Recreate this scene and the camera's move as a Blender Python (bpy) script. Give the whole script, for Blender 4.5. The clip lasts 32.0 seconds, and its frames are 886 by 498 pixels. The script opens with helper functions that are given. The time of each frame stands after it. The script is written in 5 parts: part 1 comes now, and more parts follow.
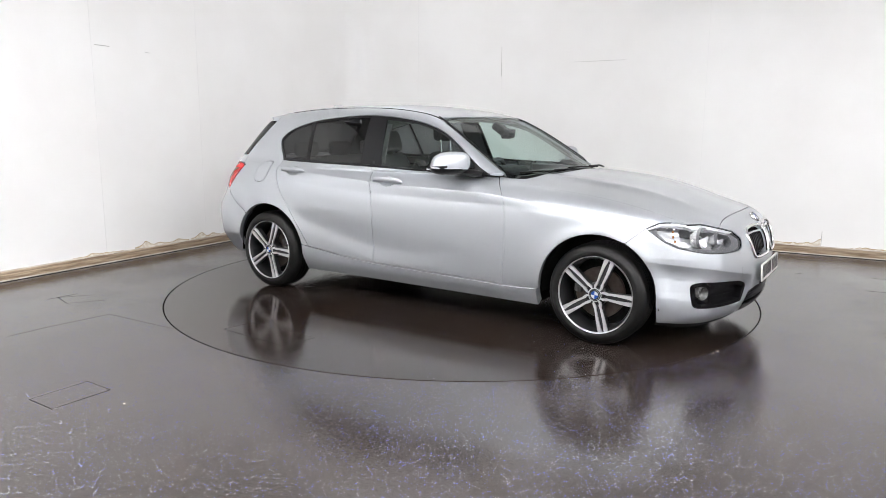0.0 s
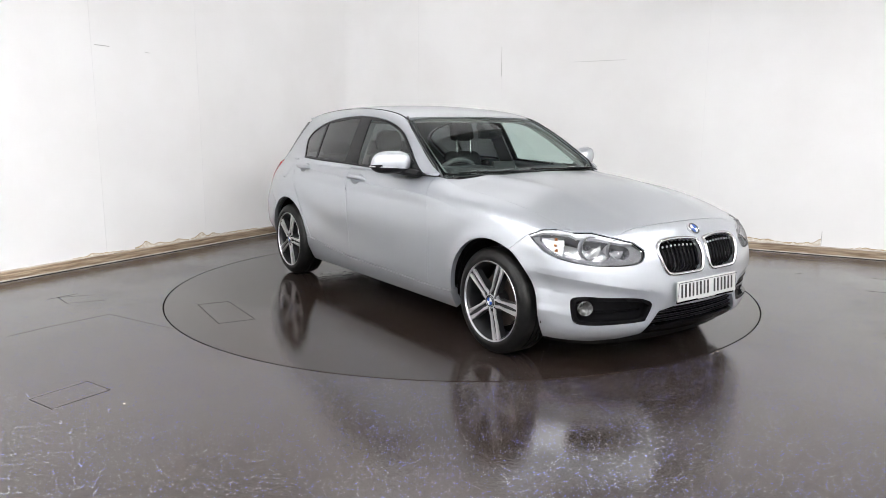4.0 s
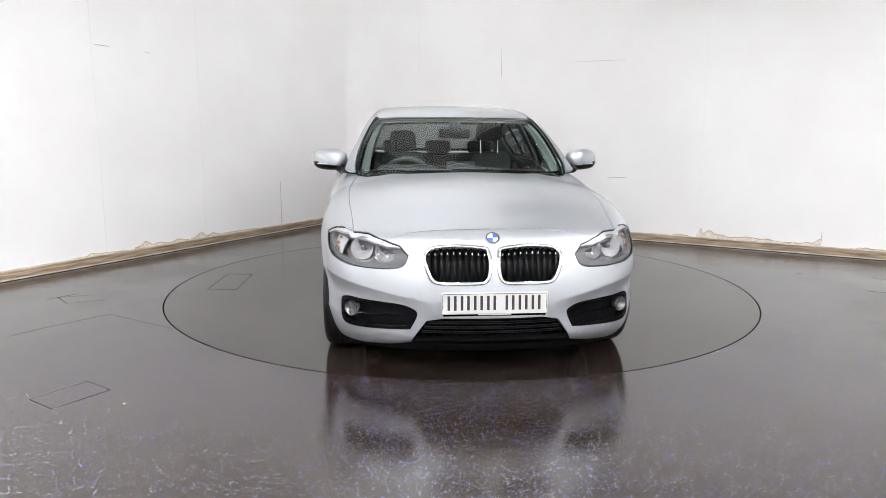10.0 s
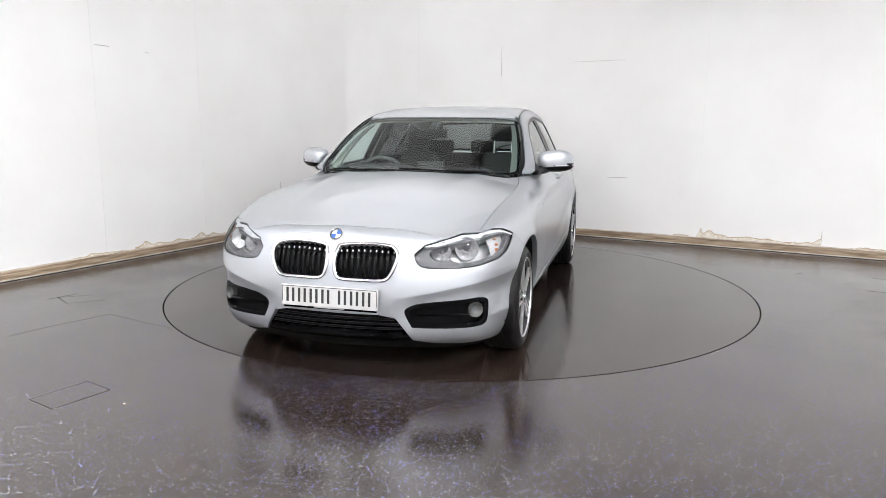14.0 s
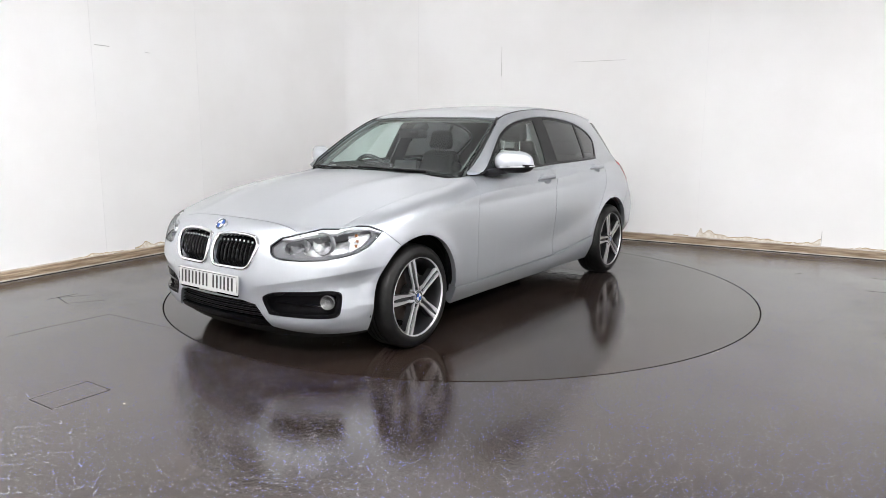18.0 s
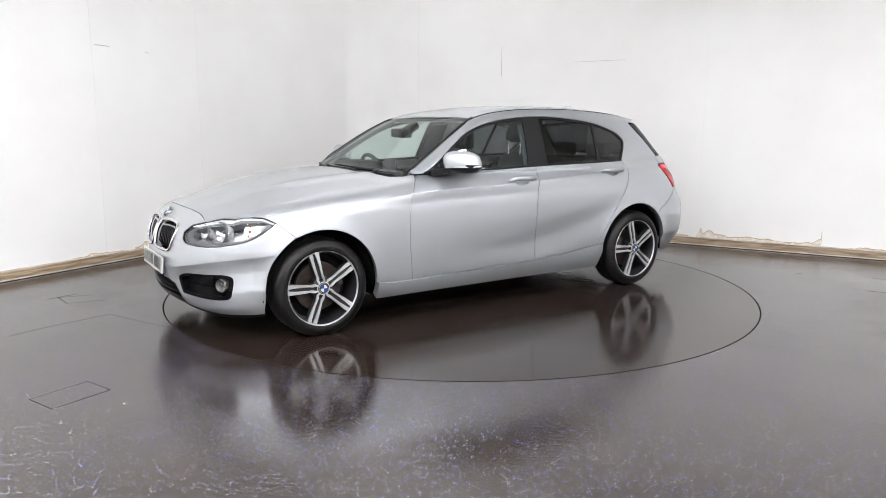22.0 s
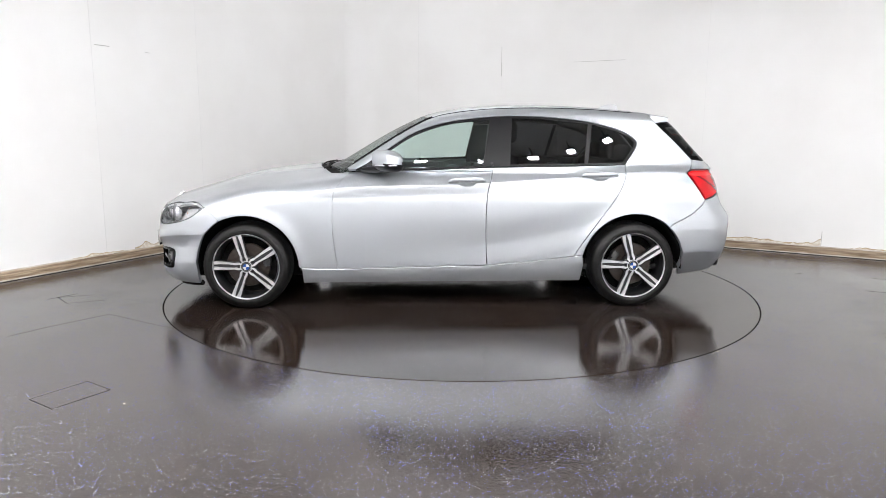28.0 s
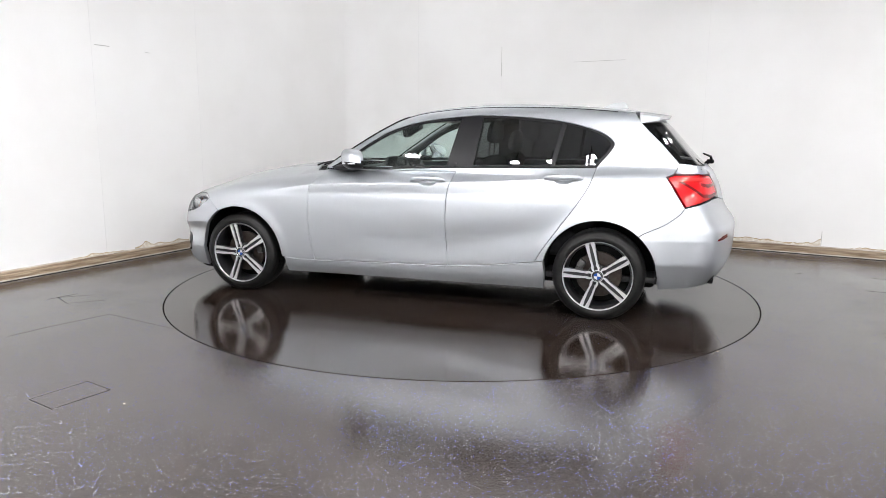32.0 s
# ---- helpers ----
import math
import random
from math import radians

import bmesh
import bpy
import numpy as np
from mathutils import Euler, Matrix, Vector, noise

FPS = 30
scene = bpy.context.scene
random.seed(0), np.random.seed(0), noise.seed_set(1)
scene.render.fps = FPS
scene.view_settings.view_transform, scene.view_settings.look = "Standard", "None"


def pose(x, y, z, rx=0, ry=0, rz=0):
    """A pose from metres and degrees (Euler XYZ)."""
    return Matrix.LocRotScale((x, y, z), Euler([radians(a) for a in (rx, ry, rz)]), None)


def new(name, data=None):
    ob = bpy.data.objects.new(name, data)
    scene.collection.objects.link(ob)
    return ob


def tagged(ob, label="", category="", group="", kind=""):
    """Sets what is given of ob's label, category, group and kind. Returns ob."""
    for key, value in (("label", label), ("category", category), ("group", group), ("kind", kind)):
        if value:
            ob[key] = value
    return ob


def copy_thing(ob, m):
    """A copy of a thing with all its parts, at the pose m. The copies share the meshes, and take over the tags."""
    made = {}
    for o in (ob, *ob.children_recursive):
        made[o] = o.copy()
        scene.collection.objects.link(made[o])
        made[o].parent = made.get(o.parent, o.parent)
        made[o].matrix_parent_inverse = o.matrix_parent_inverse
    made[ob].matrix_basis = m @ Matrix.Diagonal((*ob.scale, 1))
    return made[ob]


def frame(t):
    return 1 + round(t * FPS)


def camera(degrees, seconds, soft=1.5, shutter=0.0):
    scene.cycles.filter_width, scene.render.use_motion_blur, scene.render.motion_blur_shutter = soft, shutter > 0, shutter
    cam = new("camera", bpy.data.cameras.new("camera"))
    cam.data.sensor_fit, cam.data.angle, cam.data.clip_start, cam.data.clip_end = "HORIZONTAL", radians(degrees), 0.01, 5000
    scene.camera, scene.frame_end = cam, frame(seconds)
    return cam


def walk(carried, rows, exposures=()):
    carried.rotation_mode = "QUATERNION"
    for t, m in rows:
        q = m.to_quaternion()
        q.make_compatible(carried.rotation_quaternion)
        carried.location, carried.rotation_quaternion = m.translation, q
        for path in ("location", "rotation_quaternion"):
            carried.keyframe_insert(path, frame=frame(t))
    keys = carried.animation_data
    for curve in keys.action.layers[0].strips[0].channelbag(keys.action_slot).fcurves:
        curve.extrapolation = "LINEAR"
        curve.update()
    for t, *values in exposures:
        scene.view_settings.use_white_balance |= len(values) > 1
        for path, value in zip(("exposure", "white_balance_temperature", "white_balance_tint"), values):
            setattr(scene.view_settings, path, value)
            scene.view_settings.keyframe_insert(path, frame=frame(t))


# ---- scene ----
from mathutils.geometry import delaunay_2d_cdt

cam = camera(64.11, 32.0, soft=0.75)
EYE = pose(0.0, -5.614, 1.255, 90 - 9.803, 0, 1.355) @ pose(0, 0, 0, 0, 0, 0.247)
walk(cam, [(0.0, EYE), (32.0, EYE)], exposures=[(0.0, -0.07), (32.0, -0.07)])

# ---- light ----
world = bpy.data.worlds.new("world")
scene.world = world
world.use_nodes = True
world.node_tree.nodes["Background"].inputs[0].default_value = (0.9, 0.95, 1.0, 1)
world.node_tree.nodes["Background"].inputs[1].default_value = 0.02



# ---- materials ----
def mat(name, col, rough=.5, metal=0.0, **kw):
    m = bpy.data.materials.new(name)
    m.use_nodes = True
    b = m.node_tree.nodes["Principled BSDF"]
    b.inputs["Base Color"].default_value = (*col, 1)
    b.inputs["Roughness"].default_value = rough
    b.inputs["Metallic"].default_value = metal
    for k, v in kw.items():
        b.inputs[k.replace("_", " ")].default_value = v
    return m


def nodes_of(m):
    t = m.node_tree
    return t, t.nodes["Principled BSDF"], lambda kind: t.nodes.new("ShaderNode" + kind), t.links.new


def vary(m, scale, c0, c1, rough=None, bump=0.0, detail=4.0, coord="Object", lo=.35, hi=.65, stretch=None):
    """Noise at a real-world scale between two colours, with roughness and relief."""
    t, b, nn, ln = nodes_of(m)
    tc, n, r = nn("TexCoord"), nn("TexNoise"), nn("ValToRGB")
    n.inputs["Scale"].default_value, n.inputs["Detail"].default_value = scale, detail
    r.color_ramp.elements[0].position, r.color_ramp.elements[1].position = lo, hi
    r.color_ramp.elements[0].color, r.color_ramp.elements[1].color = (*c0, 1), (*c1, 1)
    if stretch:
        mp = nn("Mapping")
        mp.inputs["Scale"].default_value = stretch
        ln(tc.outputs[coord], mp.inputs["Vector"])
        ln(mp.outputs["Vector"], n.inputs["Vector"])
    else:
        ln(tc.outputs[coord], n.inputs["Vector"])
    ln(n.outputs["Fac"], r.inputs["Fac"])
    ln(r.outputs["Color"], b.inputs["Base Color"])
    if rough:
        mr = nn("MapRange")
        mr.inputs["From Min"].default_value, mr.inputs["From Max"].default_value = lo, hi
        mr.inputs["To Min"].default_value, mr.inputs["To Max"].default_value = rough
        ln(n.outputs["Fac"], mr.inputs["Value"])
        ln(mr.outputs["Result"], b.inputs["Roughness"])
    if bump:
        bp = nn("Bump")
        bp.inputs["Strength"].default_value, bp.inputs["Distance"].default_value = bump, .004
        ln(n.outputs["Fac"], bp.inputs["Height"])
        ln(bp.outputs["Normal"], b.inputs["Normal"])
    return m


def pane(name, tint, gloss=1.0, haze=0.0):
    """Thin tinted glass that lets light through and mirrors by Fresnel; haze mixes in a pale tone for reflected
    brightness.
    """
    m = bpy.data.materials.new(name)
    m.use_nodes = True
    t = m.node_tree
    t.nodes.clear()
    o, mix, tr, gl, fr = (t.nodes.new("ShaderNode" + k) for k in ("OutputMaterial", "MixShader", "BsdfTransparent", "BsdfGlossy", "LayerWeight"))
    tr.inputs["Color"].default_value = (*tint, 1)
    gl.inputs["Color"].default_value, gl.inputs["Roughness"].default_value = (gloss,) * 3 + (1,), .01
    fr.inputs["Blend"].default_value = .5
    steep, share = t.nodes.new("ShaderNodeMath"), t.nodes.new("ShaderNodeMath")
    steep.operation, steep.inputs[1].default_value = "POWER", 5.0
    share.operation, share.inputs[1].default_value, share.inputs[2].default_value = "MULTIPLY_ADD", .93, .055
    t.links.new(fr.outputs["Facing"], steep.inputs[0])
    t.links.new(steep.outputs[0], share.inputs[0])
    # even pale diffuse painted in for the bright reflections on the glass
    haze_mix, haze_tone = t.nodes.new("ShaderNodeMixShader"), t.nodes.new("ShaderNodeBsdfDiffuse")
    haze_mix.inputs[0].default_value = haze
    haze_tone.inputs["Color"].default_value = (.72, .80, .77, 1)
    for a, b in ((share.outputs[0], mix.inputs[0]), (tr.outputs[0], haze_mix.inputs[1]), (haze_tone.outputs[0], haze_mix.inputs[2]), ((haze_mix if haze else tr).outputs[0], mix.inputs[1]),
                 (gl.outputs[0], mix.inputs[2]), (mix.outputs[0], o.inputs[0])):
        t.links.new(a, b)
    return m


M_WALL = vary(mat("white wall paint", (.8, .8, .8), .6), 1.3, (.845, .84, .832), (.885, .885, .88), bump=.15)
M_CEIL = vary(mat("dark ceiling board", (.1, .1, .1), .8), 2.0, (.45, .446, .44), (.52, .516, .51))
M_SKIRT = vary(mat("worn beige skirting wood", (.35, .28, .2), .55), 3.5, (.15, .095, .055), (.44, .35, .25), bump=.3, lo=.3, hi=.7, stretch=(1, 1, 14))


def resin(name, c0, c1, rough, speck, grit, gloss=.68):
    """Poured resin: cloudy brown-black, fine ripple, pale and blue flakes."""
    m = mat(name, c0, .15, Specular_IOR_Level=gloss)
    t, b, nn, ln = nodes_of(m)
    tc = nn("TexCoord")
    cloud, fine, ripple, vor, ramp = nn("TexNoise"), nn("TexNoise"), nn("TexNoise"), nn("TexVoronoi"), nn("ValToRGB")
    cloud.inputs["Scale"].default_value, cloud.inputs["Detail"].default_value = .9, 6
    fine.inputs["Scale"].default_value, fine.inputs["Detail"].default_value = 45, 2
    ripple.inputs["Scale"].default_value, ripple.inputs["Detail"].default_value = 130, 2
    vor.inputs["Scale"].default_value = 112
    for n in (cloud, fine, ripple, vor):
        ln(tc.outputs["Object"], n.inputs["Vector"])
    ramp.color_ramp.elements[0].position, ramp.color_ramp.elements[1].position = .3, .7
    ramp.color_ramp.elements[0].color, ramp.color_ramp.elements[1].color = (*c0, 1), (*c1, 1)
    ln(cloud.outputs["Fac"], ramp.inputs["Fac"])
    # a flake near some of the cell centres
    near, sep, few, both_, flake, tint = nn("Math"), nn("SeparateColor"), nn("Math"), nn("Math"), nn("Mix"), nn("ValToRGB")
    near.operation, near.inputs[1].default_value = "LESS_THAN", .245
    few.operation, few.inputs[1].default_value = "GREATER_THAN", 1 - speck
    both_.operation = "MULTIPLY"
    ln(vor.outputs["Distance"], near.inputs[0])
    ln(vor.outputs["Color"], sep.inputs[0])
    ln(sep.outputs[0], few.inputs[0])
    ln(near.outputs[0], both_.inputs[0])
    ln(few.outputs[0], both_.inputs[1])
    tint.color_ramp.interpolation = "CONSTANT"
    tint.color_ramp.elements[0].color = (.15, .19, .64, 1)
    tint.color_ramp.elements[1].position, tint.color_ramp.elements[1].color = .45, (.40, .42, .48, 1)
    e = tint.color_ramp.elements.new(.75)
    e.color = (.18, .19, .27, 1)
    ln(sep.outputs[1], tint.inputs["Fac"])
    flake.data_type = "RGBA"
    ln(both_.outputs[0], flake.inputs["Factor"])
    ln(ramp.outputs["Color"], flake.inputs[6])
    ln(tint.outputs["Color"], flake.inputs[7])
    # a few larger flakes
    vor2, near2, sep2, few2, both2, flake2 = nn("TexVoronoi"), nn("Math"), nn("SeparateColor"), nn("Math"), nn("Math"), nn("Mix")
    vor2.inputs["Scale"].default_value = 78
    ln(tc.outputs["Object"], vor2.inputs["Vector"])
    near2.operation, near2.inputs[1].default_value = "LESS_THAN", .25
    few2.operation, few2.inputs[1].default_value = "GREATER_THAN", 1 - speck * .52
    both2.operation, flake2.data_type = "MULTIPLY", "RGBA"
    ln(vor2.outputs["Distance"], near2.inputs[0])
    ln(vor2.outputs["Color"], sep2.inputs[0])
    ln(sep2.outputs[0], few2.inputs[0])
    ln(near2.outputs[0], both2.inputs[0])
    ln(few2.outputs[0], both2.inputs[1])
    tint2 = nn("ValToRGB")
    tint2.color_ramp.interpolation = "CONSTANT"
    tint2.color_ramp.elements[0].color = (.12, .155, .54, 1)
    tint2.color_ramp.elements[1].position, tint2.color_ramp.elements[1].color = .5, (.30, .32, .38, 1)
    ln(sep2.outputs[1], tint2.inputs["Fac"])
    ln(both2.outputs[0], flake2.inputs["Factor"])
    ln(flake.outputs[2], flake2.inputs[6])
    ln(tint2.outputs["Color"], flake2.inputs[7])
    ln(flake2.outputs[2], b.inputs["Base Color"])
    mr = nn("MapRange")
    mr.inputs["From Min"].default_value, mr.inputs["From Max"].default_value = .42, .60
    mr.inputs["To Min"].default_value, mr.inputs["To Max"].default_value = rough
    ln(cloud.outputs["Fac"], mr.inputs["Value"])
    ln(mr.outputs["Result"], b.inputs["Roughness"])
    bp = nn("Bump")
    bp.inputs["Strength"].default_value, bp.inputs["Distance"].default_value = grit, .0025
    ln(ripple.outputs["Fac"], bp.inputs["Height"])
    ln(bp.outputs["Normal"], b.inputs["Normal"])
    return m


M_FLOOR = resin("dark resin floor", (.0205, .0140, .0105), (.037, .0300, .0265), (.07, .22), .32, .18)
M_DISC = resin("dark resin disc", (.0185, .0115, .0080), (.0245, .0195, .0180), (.06, .16), .02, .10, .46)
M_SEAM = mat("pale wall seam", (.80, .80, .795), .7)
M_SCUFF = mat("dark scuff", (.45, .44, .43), .7)
M_PLASTER = vary(mat("exposed plaster", (.62, .56, .47), .9), 35, (.58, .51, .41), (.80, .77, .71), bump=.5)
M_CRUMB = vary(mat("brown crumbling plaster", (.3, .22, .13), .9), 60, (.40, .31, .20), (.62, .53, .41), bump=.6)
M_CAPLINE = vary(mat("pale painted edge", (.6, .57, .52), .6), 9, (.42, .37, .31), (.64, .60, .54))
M_GROOVE = mat("black joint", (.012, .011, .010), .7)
M_WORN = vary(mat("worn floor coat edge", (.1, .095, .09), .14, Specular_IOR_Level=.62), 30, (.040, .035, .033), (.060, .055, .052))
M_WATER = vary(mat("shallow dirty water", (.008, .007, .006), .03), 22, (.006, .005, .004), (.012, .010, .009), bump=.35)
M_PAINT = vary(mat("silver metallic paint", (.5, .52, .54), .39, .8, Coat_Weight=.75, Coat_Roughness=.09), 900, (.435, .460, .490), (.525, .552, .584), detail=0)
M_BLACK = mat("gloss black plastic", (.003, .003, .0035), .05, Specular_IOR_Level=.10)
M_FOG = mat("silvered fog lamp", (.14, .14, .137), .2, .6)
# the fin's silver paint, lightened to stand for light on it
M_FIN_LIT = mat("lit silver aerial paint", (.60, .62, .64), .35, .25, Coat_Weight=.5)
M_SLAT = mat("black grille plastic", (.003, .003, .0035), .2, Specular_IOR_Level=.08)
M_TRIM = mat("satin black trim", (.008, .008, .009), .34, Specular_IOR_Level=.2)
M_MATT = vary(mat("matt black plastic", (.02, .02, .02), .7, Specular_IOR_Level=.08), 60, (.004, .004, .004), (.009, .009, .009))
M_RUBBER = vary(mat("tyre rubber", (.015, .015, .015), .42, Specular_IOR_Level=.24), 25, (.003, .003, .003), (.007, .0068, .0066), bump=.1)
M_CHROME = mat("chrome", (.72, .72, .73), .07, 1.0)
M_ALLOY = mat("machined alloy", (.60, .60, .61), .30, .8)
M_DARKALLOY = mat("anthracite wheel paint", (.018, .0185, .020), .3, .3, Coat_Weight=.25)
M_DISCBRAKE = vary(mat("brake steel", (.10, .08, .07), .5, .25), 40, (.020, .011, .007), (.034, .026, .021))
M_FABRIC = vary(mat("dark seat fabric", (.022, .022, .024), .9), 40, (.016, .016, .018), (.028, .028, .031))
M_DASH = vary(mat("dark soft plastic", (.02, .02, .021), .6), 40, (.016, .016, .017), (.024, .024, .026))
M_LINER = mat("pale grey headliner", (.42, .41, .39), .9)
M_GLASS = pane("pale green glass", (.80, .90, .87), haze=.010)
M_SCREEN = pane("pale green windscreen glass", (.78, .88, .85), gloss=.5, haze=0.0)
M_PRIVACY = pane("dark privacy glass", (.125, .13, .135))
M_CLEAR = pane("clear lamp lens", (.95, .96, .97), gloss=.22)
M_REARGLASS = pane("tinted rear glass", (.24, .25, .25))
M_MIRROR = mat("mirror glass", (.85, .86, .87), .02, 1.0)
M_BUCKET = mat("grey lamp bucket", (.12, .12, .125), .35, Specular_IOR_Level=.3)
M_BOWL = mat("bright lamp bowl", (.78, .78, .79), .2, .65)
M_LAMPWALL = mat("mid grey lamp wall", (.09, .09, .093), .35)
M_BROW = mat("pale lamp brow", (.48, .49, .50), .3)
M_CALIPER = vary(mat("grey brake caliper", (.35, .35, .35), .5, .4), 60, (.035, .034, .033), (.07, .07, .07))
M_PILLAR = mat("grey pillar trim", (.17, .18, .172), .8)
M_PILLARDARK = mat("dark grey pillar trim", (.075, .076, .078), .8)
M_DARKRED = mat("dark red lamp plastic", (.13, .003, .005), .2, Specular_IOR_Level=.3, Coat_Weight=.25)
M_RED = mat("red lamp plastic", (.44, .006, .009), .2, Specular_IOR_Level=.3, Coat_Weight=.25)
M_REDGLOW = mat("bright red lamp core", (.85, .03, .03), .15)
M_AMBER = mat("amber reflector glint", (.26, .10, .035), .25)
M_WHITEP = mat("white number plate", (.50, .50, .49), .4)
M_INK = mat("black lettering", (.012, .012, .012), .4)
M_BLUE = mat("blue enamel", (.008, .06, .27), .3, Specular_IOR_Level=.2)
M_ENAMEL = mat("white enamel", (.56, .57, .59), .3, Specular_IOR_Level=.3)
M_LAMP = bpy.data.materials.new("lamp diffuser")
M_LAMP.use_nodes = True
_b = M_LAMP.node_tree.nodes["Principled BSDF"]
_b.inputs["Emission Color"].default_value, _b.inputs["Emission Strength"].default_value = (1.0, .995, 1.01, 1), 228.0


# added fill with no known source, to brighten the walls and car sides
M_FILL_PANEL = M_LAMP.copy()
M_FILL_PANEL.name = "fill panel diffuser"
M_FILL_PANEL.node_tree.nodes["Principled BSDF"].inputs["Emission Strength"].default_value = 86.0
# added fill glow that evens out the dark back corner
M_SOFT_FILL = M_LAMP.copy()
M_SOFT_FILL.name = "soft fill cloth"
M_SOFT_FILL.node_tree.nodes["Principled BSDF"].inputs["Emission Strength"].default_value = 0.95


# ---- mesh helpers ----
def mesh_of(name, verts, faces, smooth=True):
    me = bpy.data.meshes.new(name)
    me.from_pydata([tuple(map(float, v)) for v in verts], [], [tuple(map(int, f)) for f in faces])
    if smooth:
        me.polygons.foreach_set("use_smooth", [True] * len(me.polygons))
    me.update()
    return me


def part(name, data, material, parent=None, label=""):
    """Links a mesh or bmesh as one mesh object under a thing or a part."""
    if isinstance(data, bmesh.types.BMesh):
        me = bpy.data.meshes.new(name)
        data.to_mesh(me)
        data.free()
        data = me
    if not data.materials:
        data.materials.append(material)
    ob = new(name, data)
    if parent is not None:
        ob.parent = parent
    return tagged(ob, label)


def shade(me, angle=40):
    me.polygons.foreach_set("use_smooth", [True] * len(me.polygons))
    me.set_sharp_from_angle(angle=radians(angle))
    return me


def block(size, at=(0, 0, 0), bevel=.01, seg=2, rot=None, taper=None):
    """A bevelled block as a mesh; taper scales its top."""
    bm = bmesh.new()
    bmesh.ops.create_cube(bm, size=1)
    for v in bm.verts:
        k = taper if taper and v.co.z > 0 else (1, 1)
        v.co = Vector((v.co.x * size[0] * k[0], v.co.y * size[1] * k[1], v.co.z * size[2]))
    if bevel:
        bmesh.ops.bevel(bm, geom=bm.edges[:], offset=bevel, segments=seg, affect="EDGES", profile=.5)
    m = Matrix.Translation(at) @ (rot or Matrix())
    bmesh.ops.transform(bm, matrix=m, verts=bm.verts)
    me = bpy.data.meshes.new("block")
    bm.to_mesh(me)
    bm.free()
    return shade(me)


def lathe(profile, n=48, axis="y", sharp=35):
    """A turned shape: profile of (radius, along)."""
    pr = np.array(profile, float)
    a = np.linspace(0, 2 * np.pi, n, endpoint=False)
    k = len(pr)
    r, s = np.meshgrid(pr[:, 0], a)
    h = np.broadcast_to(pr[:, 1], r.shape)
    c, d = r * np.cos(s), r * np.sin(s)
    V = {"y": (c, h, d), "x": (h, c, d), "z": (c, d, h)}[axis]
    V = np.stack(V, -1).reshape(-1, 3)
    F = [(i * k + j, i * k + j + 1, ((i + 1) % n) * k + j + 1, ((i + 1) % n) * k + j) for i in range(n) for j in range(k - 1)]
    me = mesh_of("lathe", V, F)
    bm = bmesh.new()
    bm.from_mesh(me)
    bmesh.ops.remove_doubles(bm, verts=bm.verts, dist=1e-5)
    bmesh.ops.recalc_face_normals(bm, faces=bm.faces)
    bm.to_mesh(me)
    bm.free()
    return shade(me, sharp)


def tube(path, r, n=8, closed=False, squash=(1, 1), up=(0, 0, 1)):
    """A rod along a path; r is one radius or one for each point."""
    P = np.array(path, float)
    N = len(P)
    R = np.broadcast_to(np.array(r, float), (N,))
    T = np.gradient(P, axis=0) if not closed else np.roll(P, -1, 0) - np.roll(P, 1, 0)
    T /= np.linalg.norm(T, axis=1, keepdims=True)
    U = np.cross(T, np.array(up, float))
    L = np.linalg.norm(U, axis=1, keepdims=True)
    U = np.where(L < 1e-3, np.cross(T, (1.0, 0, 0)), U)
    U /= np.linalg.norm(U, axis=1, keepdims=True)
    B = np.cross(U, T)
    a = np.linspace(0, 2 * np.pi, n, endpoint=False)
    V = (P[:, None] + R[:, None, None] * (np.cos(a)[None, :, None] * U[:, None] * squash[0] + np.sin(a)[None, :, None] * B[:, None] * squash[1])).reshape(-1, 3)
    F = []
    for i in range(N if closed else N - 1):
        j = (i + 1) % N
        F += [(i * n + k, i * n + (k + 1) % n, j * n + (k + 1) % n, j * n + k) for k in range(n)]
    if not closed:
        F += [tuple(range(n)), tuple((N - 1) * n + k for k in reversed(range(n)))]
    me = mesh_of("tube", V, F)
    bm = bmesh.new()
    bm.from_mesh(me)
    bmesh.ops.recalc_face_normals(bm, faces=bm.faces)
    bm.to_mesh(me)
    bm.free()
    return shade(me, 50)


def slab(outline, depth, at=None, bevel=.0):
    """A plate with the outline (x, y) and a depth downwards from z = 0, posed by at."""
    bm = bmesh.new()
    f = bm.faces.new([bm.verts.new((x, y, 0)) for x, y in outline])
    if f.normal.z < 0 or f.calc_area() and sum((a[0] * b[1] - b[0] * a[1]) for a, b in zip(outline, outline[1:] + outline[:1])) < 0:
        f.normal_flip()
    e = bmesh.ops.extrude_face_region(bm, geom=[f])
    bmesh.ops.translate(bm, vec=(0, 0, depth), verts=[v for v in e["geom"] if isinstance(v, bmesh.types.BMVert)])
    bmesh.ops.recalc_face_normals(bm, faces=bm.faces)
    bmesh.ops.translate(bm, vec=(0, 0, -depth), verts=bm.verts)
    if bevel:
        top = [ed for ed in bm.edges if all(abs(v.co.z) < 1e-6 for v in ed.verts)]
        bmesh.ops.bevel(bm, geom=top, offset=bevel, segments=2, affect="EDGES")
    if at is not None:
        bmesh.ops.transform(bm, matrix=at, verts=bm.verts)
    me = bpy.data.meshes.new("slab")
    bm.to_mesh(me)
    bm.free()
    return shade(me)


def joined(*meshes):
    """Several meshes of one material as one mesh."""
    bm = bmesh.new()
    for me in meshes:
        bm.from_mesh(me)
    me = bpy.data.meshes.new("joined")
    bm.to_mesh(me)
    bm.free()
    return me


def moved(me, m):
    me = me.copy()
    me.transform(m)
    if m.determinant() < 0:
        me.flip_normals()
    return me


